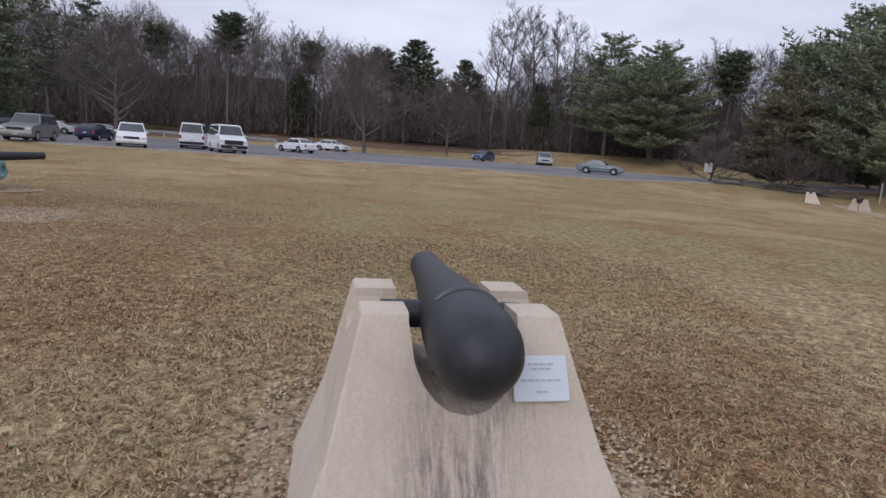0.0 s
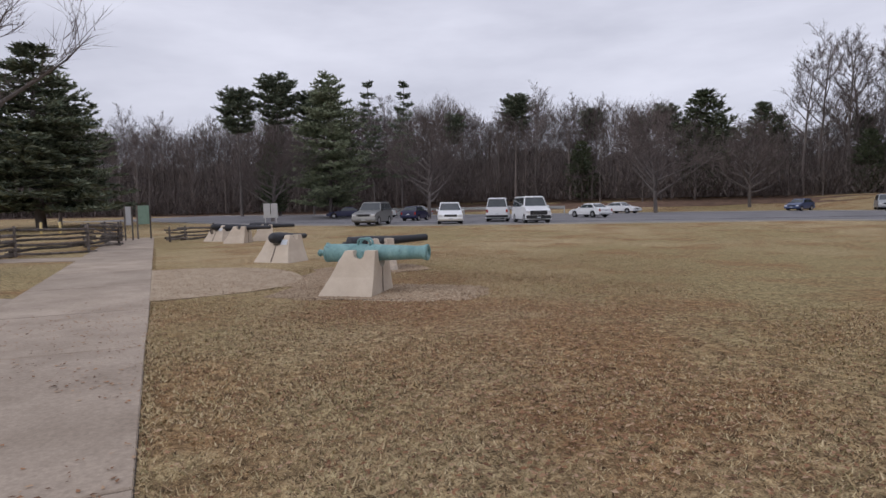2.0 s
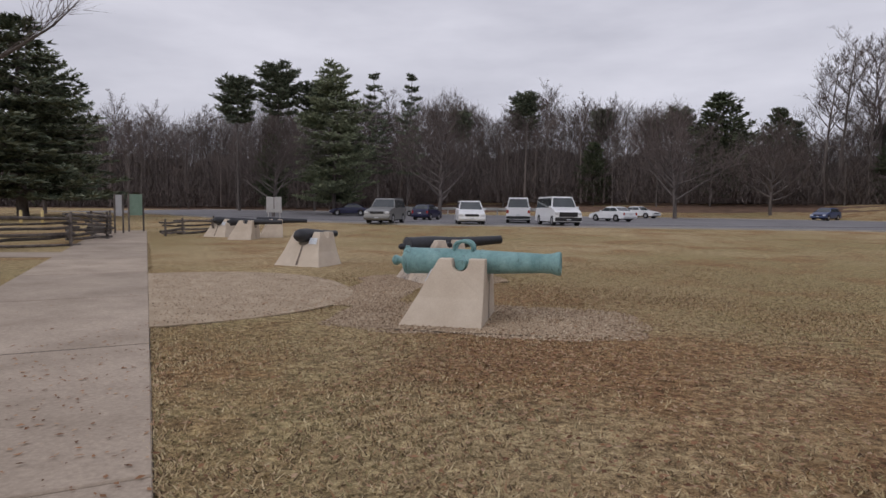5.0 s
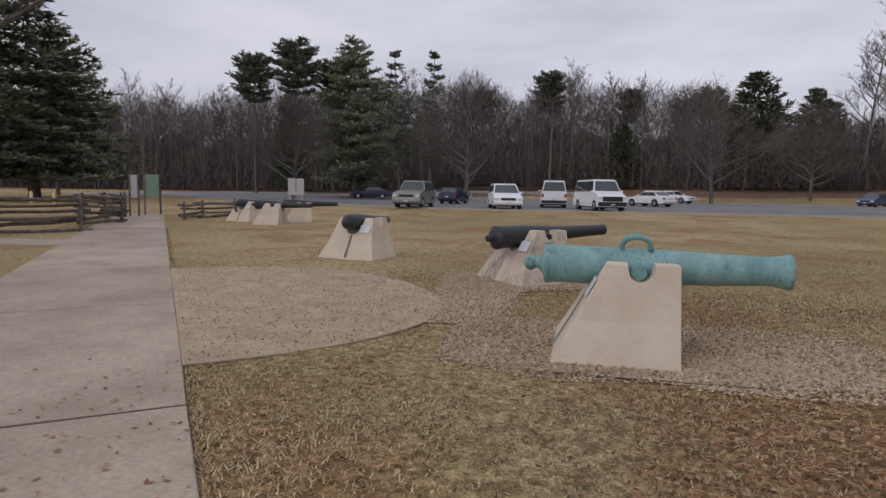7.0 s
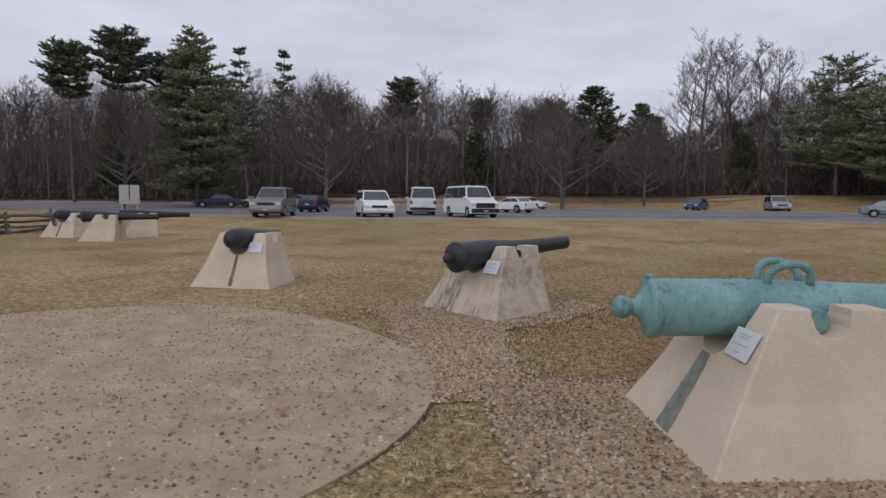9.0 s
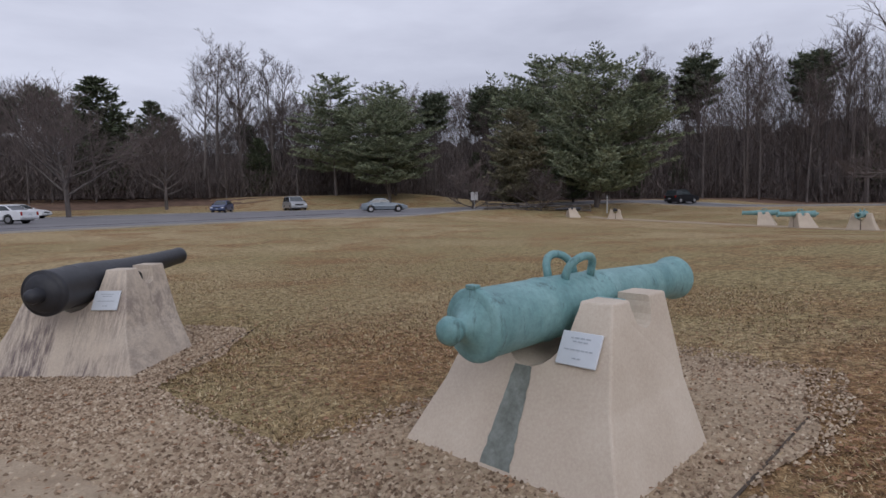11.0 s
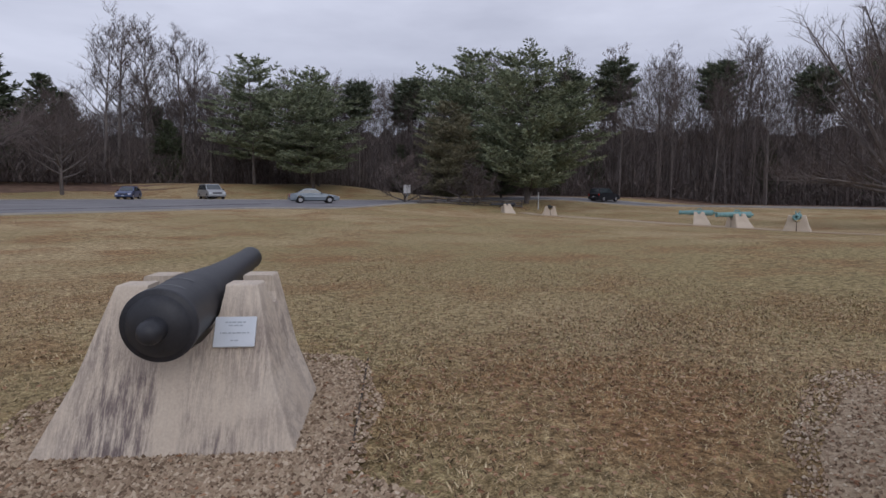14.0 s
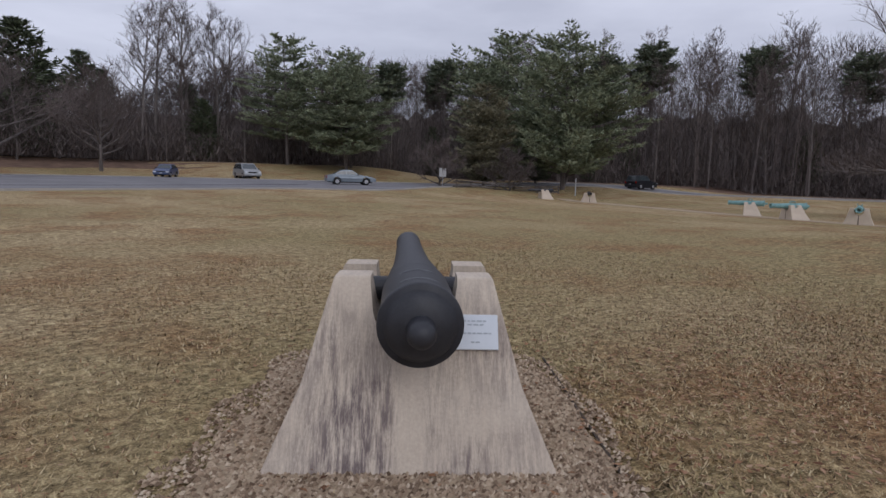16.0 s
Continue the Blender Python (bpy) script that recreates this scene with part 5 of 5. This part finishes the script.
# undergrowth, and the twig haze of the wood's depth
def twig_haze(n, seed, scrub):
    """Slivers of twig spread through the wood: many low, fewer towards an uneven top."""
    r = np.random.RandomState(seed)
    m = len(EDGE_LINE) - 1
    t = np.diff(EDGE_LINE, axis=0)
    t /= np.linalg.norm(t, axis=1)[:, None]
    normal = np.stack([-t[:, 1], t[:, 0]], 1)
    z_edge = np.array([h(float(p[0] + q[0] * 10), float(p[1] + q[1] * 10)) for p, q in zip(EDGE_LINE, normal)])
    open_edge = np.array([thin(float(p[0]), float(p[1])) for p in EDGE_LINE[:-1]])
    tall_edge = np.array([tall(float(p[0]), float(p[1])) for p in EDGE_LINE[:-1]])
    crest = np.convolve(r.rand(m + 20), np.ones(5) / 5, "same")[10:10 + m] * 0.5 + np.convolve(r.rand(m + 60), np.ones(31) / 31, "same")[30:30 + m] * 0.8 + 0.42
    i = r.randint(0, m, n)
    dep = r.rand(n) ** 0.8
    xy = EDGE_LINE[i] + t[i] * (r.rand(n, 1) - 0.5) + normal[i] * (-1.5 + 29 * dep)[:, None]
    keep = (open_edge[i] > 0.5) == scrub
    i, dep, xy = i[keep], dep[keep], xy[keep]
    n = len(i)
    top = (4.0 + 13.0 * np.minimum(1, dep * 2.4)) * tall_edge[i] * crest[i] * (1 - 0.5 * open_edge[i])
    z = np.where(np.arange(n) % 4 == 0, r.rand(n) * 3.2, r.rand(n) ** 0.62 * top)
    a = np.stack([xy[:, 0], xy[:, 1], z_edge[i] + np.maximum(0, z - 0.8)], 1)
    d = np.stack([r.uniform(-0.8, 0.8, n), r.uniform(-0.8, 0.8, n), r.uniform(0.3, 1.2, n)], 1) * r.uniform(0.6, 2.2, n)[:, None]
    # every other sliver belongs to the rounded crown of one tree
    crowns = 460
    ci, cd = r.randint(0, m, crowns), r.rand(crowns) ** 0.8
    cxy = EDGE_LINE[ci] + normal[ci] * (1 + 26 * cd)[:, None]
    wide, deep = r.uniform(2.2, 4.4, crowns), r.uniform(3.0, 5.6, crowns)
    ctop = r.uniform(12.0, 17.5, crowns) * (0.82 + 0.42 * np.minimum(1, cd * 2)) * tall_edge[ci]
    of_crown = (np.arange(n) % 2 == 0) & ~scrub
    mine = r.randint(0, crowns, n)
    out = r.normal(0, 1, (n, 3))
    out /= np.linalg.norm(out, axis=1)[:, None]
    rad = r.rand(n) ** 0.45
    spot = np.stack([cxy[mine, 0] + out[:, 0] * rad * wide[mine], cxy[mine, 1] + out[:, 1] * rad * wide[mine], z_edge[ci[mine]] + ctop[mine] - deep[mine] + out[:, 2] * rad * deep[mine]], 1)
    ray = (out + np.array([0, 0, 0.7]) + r.normal(0, 0.45, (n, 3))) * r.uniform(0.35, 1.0, n)[:, None]
    a[of_crown], d[of_crown] = spot[of_crown], ray[of_crown]
    stem = np.arange(n) % 261 == 0
    a[stem, 2] = z_edge[i][stem] - 0.2
    d[stem] = np.stack([r.uniform(-0.6, 0.6, n), r.uniform(-0.6, 0.6, n), r.uniform(9, 16, n) * tall_edge[i]], 1)[stem]
    ang = r.rand(n) * 6.2832
    s = np.stack([np.cos(ang), np.sin(ang), np.zeros(n)], 1) * np.where(z > 4, r.uniform(0.014, 0.052, n), r.uniform(0.02, 0.07, n))[:, None]
    s[stem] *= 3.2
    v = np.stack([a - s, a + s, a + d], 1).reshape(-1, 3)
    return v.tolist(), np.arange(3 * n).reshape(-1, 3).tolist()


tv, tf = twig_haze(700000, 4, True)
tagged(new("scrub", mesh_np("scrub", tv, tf, M["scrub"])), "dense russet leafless scrub below tall trees", "scrub", kind="stuff")
tv, tf = twig_haze(700000, 4, False)
tagged(new("undergrowth", mesh_np("undergrowth", tv, tf, M["thicket"])), "tangled brown winter undergrowth in the wood", "undergrowth", kind="stuff")
bv, bf = [], []
n = 300
for i in range(n + 1):
    p, nm = edge_point(min(0.9999, i / n))
    p = p + nm * 31
    z = h(p.x, p.y)
    top = (11.0 + 2.2 * noise.noise((i * 0.2, 0, 3)) + 1.6 * noise.noise((i * 0.9, 0, 9)) + 2.4 * noise.noise((i * 2.3, 0, 6))) * tall(p.x, p.y) * (1 - 0.52 * thin(p.x, p.y))
    bv.extend([(p.x, p.y, z - 1), (p.x + nm.x * 3, p.y + nm.y * 3, z + top)])
for i in range(n):
    bf.append((2 * i, 2 * i + 2, 2 * i + 3, 2 * i + 1))
tagged(new("backdrop", mesh_np("backdrop", bv, bf, M["backwood"])), "dim brown depth of the winter wood", "woods", kind="structure")
inner, outer = [], []
for i in range(81):
    p, nm = edge_point(min(0.9999, 0.12 + 0.86 * i / 80))
    w = 7 + 4 * noise.noise((i * 0.35, 2, 0))
    inner.append(tuple(p - nm * w))
    outer.append(tuple(p + nm * 34))
strip("leaf_litter", inner, outer, 0.02, M["litter"], "brown leaf litter along the edge of the wood", "leaf litter", 0.03, 3.0)

# ---- fences, signs and small structures ----


def worm_panel(bm_list_parent, a, b, rails, rnd):
    """One panel of split rails between two stacking points."""
    a, b = Vector(a), Vector(b)
    d = (b - a).normalized()
    side = Vector((-d.y, d.x))
    for k in range(rails):
        z = 0.10 + 0.195 * k + rnd.uniform(-0.045, 0.045)
        p, q = a - d * rnd.uniform(0.1, 0.5) + side * rnd.uniform(-0.09, 0.09), b + d * rnd.uniform(0.1, 0.5) + side * rnd.uniform(-0.09, 0.09)
        bm = bmesh.new()
        pts = [p.lerp(q, t) for t in (0, 0.33, 0.66, 1)]
        tip = rnd.uniform(-0.06, 0.06)
        zs = [h(w.x, w.y) + z + tip * (i - 1.5) + rnd.uniform(-0.03, 0.03) for i, w in enumerate(pts)]
        r = rnd.uniform(0.04, 0.07)
        for i in range(3):
            rod(bm, (pts[i].x, pts[i].y, zs[i]), (pts[i + 1].x, pts[i + 1].y, zs[i + 1]), r * rnd.uniform(0.9, 1.1), r * rnd.uniform(0.85, 1.05), 6)
        part("rail", bm, M["rail"], bm_list_parent)


def worm_fence(points, rails, label, rnd):
    root = tagged(empty("rail_fence", pose(0, 0, 0)), label, "fence", "split-rail fences")
    for a, b in zip(points, points[1:]):
        worm_panel(root, a, b, rails, rnd)
    for p in points:
        bm = bmesh.new()
        z = h(*p)
        rod(bm, (p[0] + 0.1, p[1], z - 0.05), (p[0] + 0.1, p[1], z + 0.12 + 0.19 * rails), 0.06, 0.05, 7)
        part("stake", bm, M["rail"], root)
    return root


rnd = random.Random(8)
worm_fence([(-20.2, 6.2), (-22.6, 8.4), (-22.6, 11.6), (-24.4, 13.6), (-23.9, 16.4), (-26.6, 18.4), (-27.0, 20.4), (-29.6, 21.6), (-30.8, 23.6)], 6, "weathered grey zigzag split-rail fence beside the footpath", rnd)
worm_fence([(-26.9, 23.6), (-27.6, 25.4), (-27.2, 27.6), (-29.2, 29.4)], 4, "short weathered split-rail fence behind the guns", rnd)
worm_fence([(33.5, 56.2), (36.0, 56.6), (37.5, 54.4), (40.0, 54.0), (41.4, 51.6), (43.8, 50.8)], 4, "low dark split-rail fence across the lawn", rnd)


def post_sign(x, y, w, hh, z0, panel, label, heading, post="rail", name="sign"):
    root = tagged(empty(name, pose(x, y, h(x, y), 0, 0, heading)), label, "sign")
    for sgn in (-1, 1):
        part("post", block(sgn * w / 2 - 0.045, sgn * w / 2 + 0.045, -0.045, 0.045, -0.2, z0 + hh + 0.03, 0.008), M[post], root)
    part("panel", block(-w / 2 + 0.05, w / 2 - 0.05, -0.02, 0.02, z0, z0 + hh, 0.005), M[panel], root)
    return root


post_sign(-30.9, 24.3, 0.4, 1.15, 0.95, "sign_white", "narrow white notice panel between two dark posts", 52)
post_sign(-31.6, 26.0, 0.75, 1.2, 0.95, "sign_green", "green information panel between two posts beside the footpath", 55)
board = tagged(empty("notice_board", pose(-33.1, 40.3, h(-33.1, 40.3), 0, 0, 35)), "pair of white panels on a grey post board", "sign")
part("back_board", block(-0.62, 0.62, -0.03, 0.03, 0.75, 1.05, 0.01), M["galv"], board)
for sgn in (-1, 1):
    part("panel", block(sgn * 0.31 - 0.28, sgn * 0.31 + 0.28, -0.035, 0.035, 1.02, 2.0, 0.01), M["sign_white"], board)
    part("post", block(sgn * 0.45 - 0.04, sgn * 0.45 + 0.04, 0.04, 0.1, -0.2, 1.95, 0.006), M["galv"], board)
road_sign = tagged(empty("road_sign", pose(33.2, 58.0, h(33.2, 58.0), 0, 0, -30)), "small double white sign on a thin post", "sign")
bm = bmesh.new()
rod(bm, (0, 0, -0.2), (0, 0, 1.6), 0.03, 0.03, 8)
part("post", bm, M["galv"], road_sign)
for sgn in (-1, 1):
    part("panel", block(sgn * 0.21 - 0.17, sgn * 0.21 + 0.17, -0.04, -0.02, 1.05, 1.95, 0.006), M["sign_white"], road_sign)
marker = tagged(empty("pale_post", pose(44.8, 49.2, h(44.8, 49.2))), "slim pale wooden post on the far lawn", "post")
bm = bmesh.new()
rod(bm, (0, 0, -0.2), (0, 0, 1.9), 0.07, 0.06, 8)
part("shaft", bm, M["galv"], marker)
# brick wall block beside the footpath
bw = tagged(empty("brick_kiosk", pose(-18.6, 7.2, h(-18.6, 7.2), 0, 0, 52)), "low square brown brick block with a flat cap", "brick block")
part("core", block(-1.06, 1.06, -0.86, 0.86, -0.1, 0.98, 0.01), M["joint"], bw)
bm0 = block(-0.5, 0.5, -0.5, 0.5, -0.5, 0.5, 0.03)
brick_me = bpy.data.meshes.new("brick")
bm0.to_mesh(brick_me)
bm0.free()
brick_me.materials.append(M["brick"])
for c in range(9):
    z = 0.055 + c * 0.107
    for face in range(4):
        ln = 2.16 if face % 2 == 0 else 1.76
        n = 8 if face % 2 == 0 else 6
        for k in range(n):
            off = -ln / 2 + ln / n * (k + 0.5)
            o = new("brick", brick_me)
            o.parent = bw
            ang = face * 90
            dist = 0.88 if face % 2 == 0 else 1.08
            o.matrix_local = pose(0, 0, z, 0, 0, ang) @ pose(off + (0.05 if c % 2 else -0.05), -dist - random.uniform(-0.004, 0.006), 0) @ Matrix.Diagonal((ln / n - 0.014, 0.06, 0.094, 1))
part("cap", block(-1.2, 1.2, -1.0, 1.0, 0.985, 1.06, 0.015), M["brick"], bw, "flat brown brick cap")
lectern = tagged(empty("lectern_sign", pose(-12.5, 5.75, h(-12.5, 5.75), 0, 0, 48)), "small slanted green sign on a white post", "sign")
bm = bmesh.new()
rod(bm, (0, 0, -0.15), (0, 0, 0.72), 0.07, 0.065, 12)
part("post", bm, M["sign_white"], lectern)
part("panel", block(-0.24, 0.24, -0.17, 0.17, -0.015, 0.015, 0.006, pose(0, 0, 0.76, 12)), M["sign_green"], lectern)
for k, (x, y) in enumerate(((-42.6, 26.6), (-42.0, 27.6))):
    b = tagged(empty("bollard", pose(x, y, h(x, y))), "short yellow painted steel bollard", "bollard", "yellow bollards")
    bm = bmesh.new()
    rod(bm, (0, 0, -0.2), (0, 0, 0.95), 0.09, 0.09, 14)
    bmesh.ops.create_uvsphere(bm, u_segments=14, v_segments=6, radius=0.09, matrix=pose(0, 0, 0.95))
    part("shaft", bm, M["yellow"], b, "", True)
bench = tagged(empty("bench", pose(-24.9, 25.2, h(-24.9, 25.2), 0, 0, 130)), "plain weathered wooden bench beside the rail fence", "bench")
part("seat", block(-0.75, 0.75, -0.22, 0.22, 0.42, 0.48, 0.01), M["rail"], bench)
part("backrest", block(-0.75, 0.75, 0.2, 0.26, 0.5, 0.85, 0.01), M["rail"], bench)
for sx in (-0.6, 0.6):
    for sy in (-0.17, 0.17):
        part("leg", block(sx - 0.04, sx + 0.04, sy - 0.04, sy + 0.04, -0.02, 0.42, 0.006), M["rail"], bench)
# guard rail behind the car park
guard = tagged(empty("guard_rail", pose(0, 0, 0)), "pale steel guard rail along the car park", "guard rail")
gp = [(-44 + 3.6 * k, 78.2 + 0.03 * k) for k in range(9)]
for x, y in gp:
    part("post", block(x - 0.07, x + 0.07, y + 0.05, y + 0.19, h(x, y) - 0.3, h(x, y) + 1.12, 0.01), M["galv"], guard)
for (x0, y0), (x1, y1) in zip(gp, gp[1:]):
    bm = bmesh.new()
    for k, (dz, dy) in enumerate(((0.72, 0.0), (0.82, -0.05), (0.92, 0.0), (1.0, -0.05), (1.1, 0.0))):
        bm.verts.new((x0, y0 + dy, h(x0, y0) + dz)), bm.verts.new((x1, y1 + dy, h(x1, y1) + dz))
    bm.verts.ensure_lookup_table()
    for k in range(4):
        bm.faces.new((bm.verts[2 * k], bm.verts[2 * k + 1], bm.verts[2 * k + 3], bm.verts[2 * k + 2]))
    bmesh.ops.solidify(bm, geom=bm.faces[:], thickness=0.006)
    part("beam", bm, M["galv"], guard)
strip("path_far", [(39.0, 47.5), (35.5, 38), (31.2, 26), (28.0, 19), (26.0, 6), (27.0, -12)], [(40.6, 47.0), (37.0, 37.4), (32.8, 25.4), (29.6, 18.4), (27.7, 6), (28.6, -12)], 0.015, M["apron"], "pale gravel path past the far guns", "path", 0.03)

# ---- gravel chips, grass and leaves ----


def scatter(name, pts, size, mat, label, category, flat=0.5, seed=3):
    """Small faceted stones, each its own island of one mesh."""
    rs = random.Random(seed)
    v, f = [], []
    for x, y, z in pts:
        s = size * rs.uniform(0.5, 1.4)
        a = rs.uniform(0, 6.283)
        b = len(v)
        e = [rs.uniform(0.6, 1.2) for _ in range(5)]
        for k in range(5):
            t = a + k * 1.2566
            v.append((x + s * e[k] * math.cos(t), y + s * e[k] * 0.75 * math.sin(t), z - 0.002))
        v.append((x + s * 0.2 * math.cos(a), y + s * 0.2 * math.sin(a), z + s * flat * rs.uniform(0.6, 1.3)))
        f.extend((b + k, b + (k + 1) % 5, b + 5) for k in range(5))
    return tagged(new(name, mesh_np(name, v, f, mat)), label, category, kind="stuff")


rnd = random.Random(21)
BEDS = ((GUN_A, 1.15, -1.3, 1.25), (GUN_G, 1.22, -2.05, 2.5), (GUN_B, 1.16, -1.75, 1.35), (SPILL, 0.68, -1.9, 1.75))


def in_bed(x, y, grow=1.0):
    for g, hw, x0, x1 in BEDS:
        c, s = math.cos(radians(g[2])), math.sin(radians(g[2]))
        u, w = (x - g[0]) * c + (y - g[1]) * s, -(x - g[0]) * s + (y - g[1]) * c
        k = abs((u - (x0 + x1) / 2) / ((x1 - x0) / 2)) ** 4 + abs(w / hw) ** 4
        if k < grow + 0.7 * noise.noise((x * 1.3, y * 1.3, 2)):
            return True
    return False


def on_paving(x, y):
    p = Vector((x, y)) - P0
    s, w = p.dot(U), p.dot(N)
    if -2.6 < w < 0.0:
        return True
    if w >= 0 and ((abs(s - 10.25) / 3.35) ** 2.35 + (abs(w) / 3.5) ** 2.35) < 1.0:
        return True
    return w < -2.5 and 6.2 - 0.15 * (w + 2.5) < s < 8.9 - 0.15 * (w + 2.5) and w > -14


chips = []
while len(chips) < 38000:
    g, hw, x0, x1 = BEDS[rnd.choice((0, 1, 1, 2, 2, 3))]
    u, w = rnd.uniform(x0 * 1.25, x1 * 1.25), rnd.uniform(-hw * 1.25, hw * 1.25)
    c, s = math.cos(radians(g[2])), math.sin(radians(g[2]))
    x, y = g[0] + u * c - w * s, g[1] + u * s + w * c
    if in_bed(x, y) and not on_paving(x, y) and not any(-0.75 < (x - q[0]) * math.cos(radians(q[2])) + (y - q[1]) * math.sin(radians(q[2])) < 0.33 and abs((y - q[1]) * math.cos(radians(q[2])) - (x - q[0]) * math.sin(radians(q[2]))) < 0.55 for q in (GUN_A, GUN_G, GUN_B)):
        chips.append((x, y, h(x, y) + 0.0155))
for k in range(6000):
    x, y = sw(10.25 + rnd.uniform(-3.3, 3.3), rnd.uniform(0.02, 3.4))
    if on_paving(x, y):
        chips.append((x, y, h(x, y) + 0.0205))
scatter("gravel", chips, 0.0155, M["pebble"], "loose tan pea gravel chips round the plinths", "gravel", 0.7)


def near_path(rs):
    """A spot on the lawn that the walk passes close by."""
    k = rs.random()
    if k < 0.45:
        return rs.uniform(-2.5, 7.5), rs.uniform(-2.2, 8.0)
    if k < 0.8:
        return rs.uniform(-9, 0.5), rs.uniform(1.5, 13)
    return rs.uniform(-10, 0), rs.uniform(8, 20)


def grass_blades(n, seed):
    """Short curled blades in clumps over the lawn beside the walk."""
    r = np.random.RandomState(seed)
    k = r.rand(n)
    x = np.where(k < 0.45, r.uniform(-2.5, 7.5, n), np.where(k < 0.8, r.uniform(-9, 0.5, n), r.uniform(-11, 1, n)))
    y = np.where(k < 0.45, r.uniform(-2.2, 8, n), np.where(k < 0.8, r.uniform(1.5, 13, n), r.uniform(8, 20, n)))
    x, y = x + r.normal(0, 0.8, n), y + r.normal(0, 0.8, n)
    s, w = (x - P0.x) * U.x + (y - P0.y) * U.y, (x - P0.x) * N.x + (y - P0.y) * N.y
    keep = ~((w > -2.6) & (w < 0.0))
    keep &= ~((w >= 0) & ((np.abs(s - 10.25) / 3.35) ** 2.35 + (np.abs(w) / 3.5) ** 2.35 < 1))
    for g, hw, x0, x1 in BEDS:
        c, d = math.cos(radians(g[2])), math.sin(radians(g[2]))
        a, b = (x - g[0]) * c + (y - g[1]) * d, -(x - g[0]) * d + (y - g[1]) * c
        q = np.abs((a - (x0 + x1) / 2) / ((x1 - x0) / 2)) ** 4 + np.abs(b / hw) ** 4
        keep &= (q > 0.75 + 0.5 * r.rand(n)) | (r.rand(n) < 0.05)
    clump = np.sin(x * 9.1 + 2 * np.sin(y * 5.3)) * np.sin(y * 8.3 + 2 * np.sin(x * 6.1)) + 0.8 * np.sin(x * 23 + y * 5) * np.sin(y * 27 - x * 7)
    keep &= clump > r.uniform(-1.6, 0.5, n)
    keep &= (np.hypot(x + 0.6, y - 6.7) > 1.8 + 2.6 * r.rand(n)) | (r.rand(n) < 0.15)
    x, y = x[keep], y[keep]
    fs = np.concatenate([r.uniform(-8, 7, 9000), r.uniform(13.4, 26, 5000)])
    fw = r.normal(0.0, 0.035, len(fs)) + 0.015 * np.sin(fs * 7.0)
    x = np.concatenate([x, P0.x + U.x * fs + N.x * fw])
    y = np.concatenate([y, P0.y + U.y * fs + N.y * fw])
    m = len(x)
    z = np.array([h(float(p), float(q)) for p, q in zip(x, y)])
    a, ln, up, wd = r.rand(m) * 6.2832, r.uniform(0.015, 0.055, m), r.uniform(0.05, 0.7, m), r.uniform(0.003, 0.0075, m)
    dx, dy = np.cos(a), np.sin(a)
    v = np.stack([np.stack([x - dy * wd, y + dx * wd, z - 0.003], 1), np.stack([x + dy * wd, y - dx * wd, z - 0.003], 1), np.stack([x + dx * ln, y + dy * ln, z + ln * up + 0.004], 1)], 1)
    return v.reshape(-1, 3).tolist(), np.arange(3 * m).reshape(-1, 3).tolist()


rnd = random.Random(33)
gv2, gf2 = grass_blades(780000, 12)
tagged(new("grass", mesh_np("grass", gv2, gf2, M["blade"])), "short straw-coloured dormant grass blades", "grass", kind="stuff")
lv, lf = [], []
DRIFTS = ((-0.6, 6.4, 1.9), (-0.6, 6.4, 1.9), (-3.9, 6.9, 1.0), (0.4, 2.7, 1.0), (5.7, 1.6, 0.9), (-3.9, 6.9, 1.0), (-5.2, 11.6, 1.2))
for k in range(30000):
    x, y = near_path(rnd)
    if k > 15000:
        cx, cy, spread = DRIFTS[k % len(DRIFTS)]
        x, y = rnd.gauss(cx, spread), rnd.gauss(cy, spread)
        if in_bed(x, y) or on_paving(x, y):
            continue
    elif rnd.random() < 0.02:
        x, y = sw(rnd.uniform(-4, 25), rnd.uniform(-2.5, 3))
    z = h(x, y) + (0.034 if on_paving(x, y) else 0.03)
    s, a = rnd.uniform(0.008, 0.03), rnd.uniform(0, 6.283)
    c, d = math.cos(a) * s, math.sin(a) * s
    t = rnd.uniform(-0.3, 0.5) * s
    b = len(lv)
    lv.extend([(x - c, y - d, z), (x - d * 0.5, y + c * 0.5, z + t), (x + c, y + d, z + abs(t) * 0.5), (x + d * 0.5, y - c * 0.5, z + t * 0.4)])
    lf.extend([(b, b + 1, b + 2), (b, b + 2, b + 3)])
tagged(new("fallen_leaves", mesh_np("fallen_leaves", lv, lf, M["leaf"])), "scattered dry brown fallen leaves", "leaves", kind="stuff")
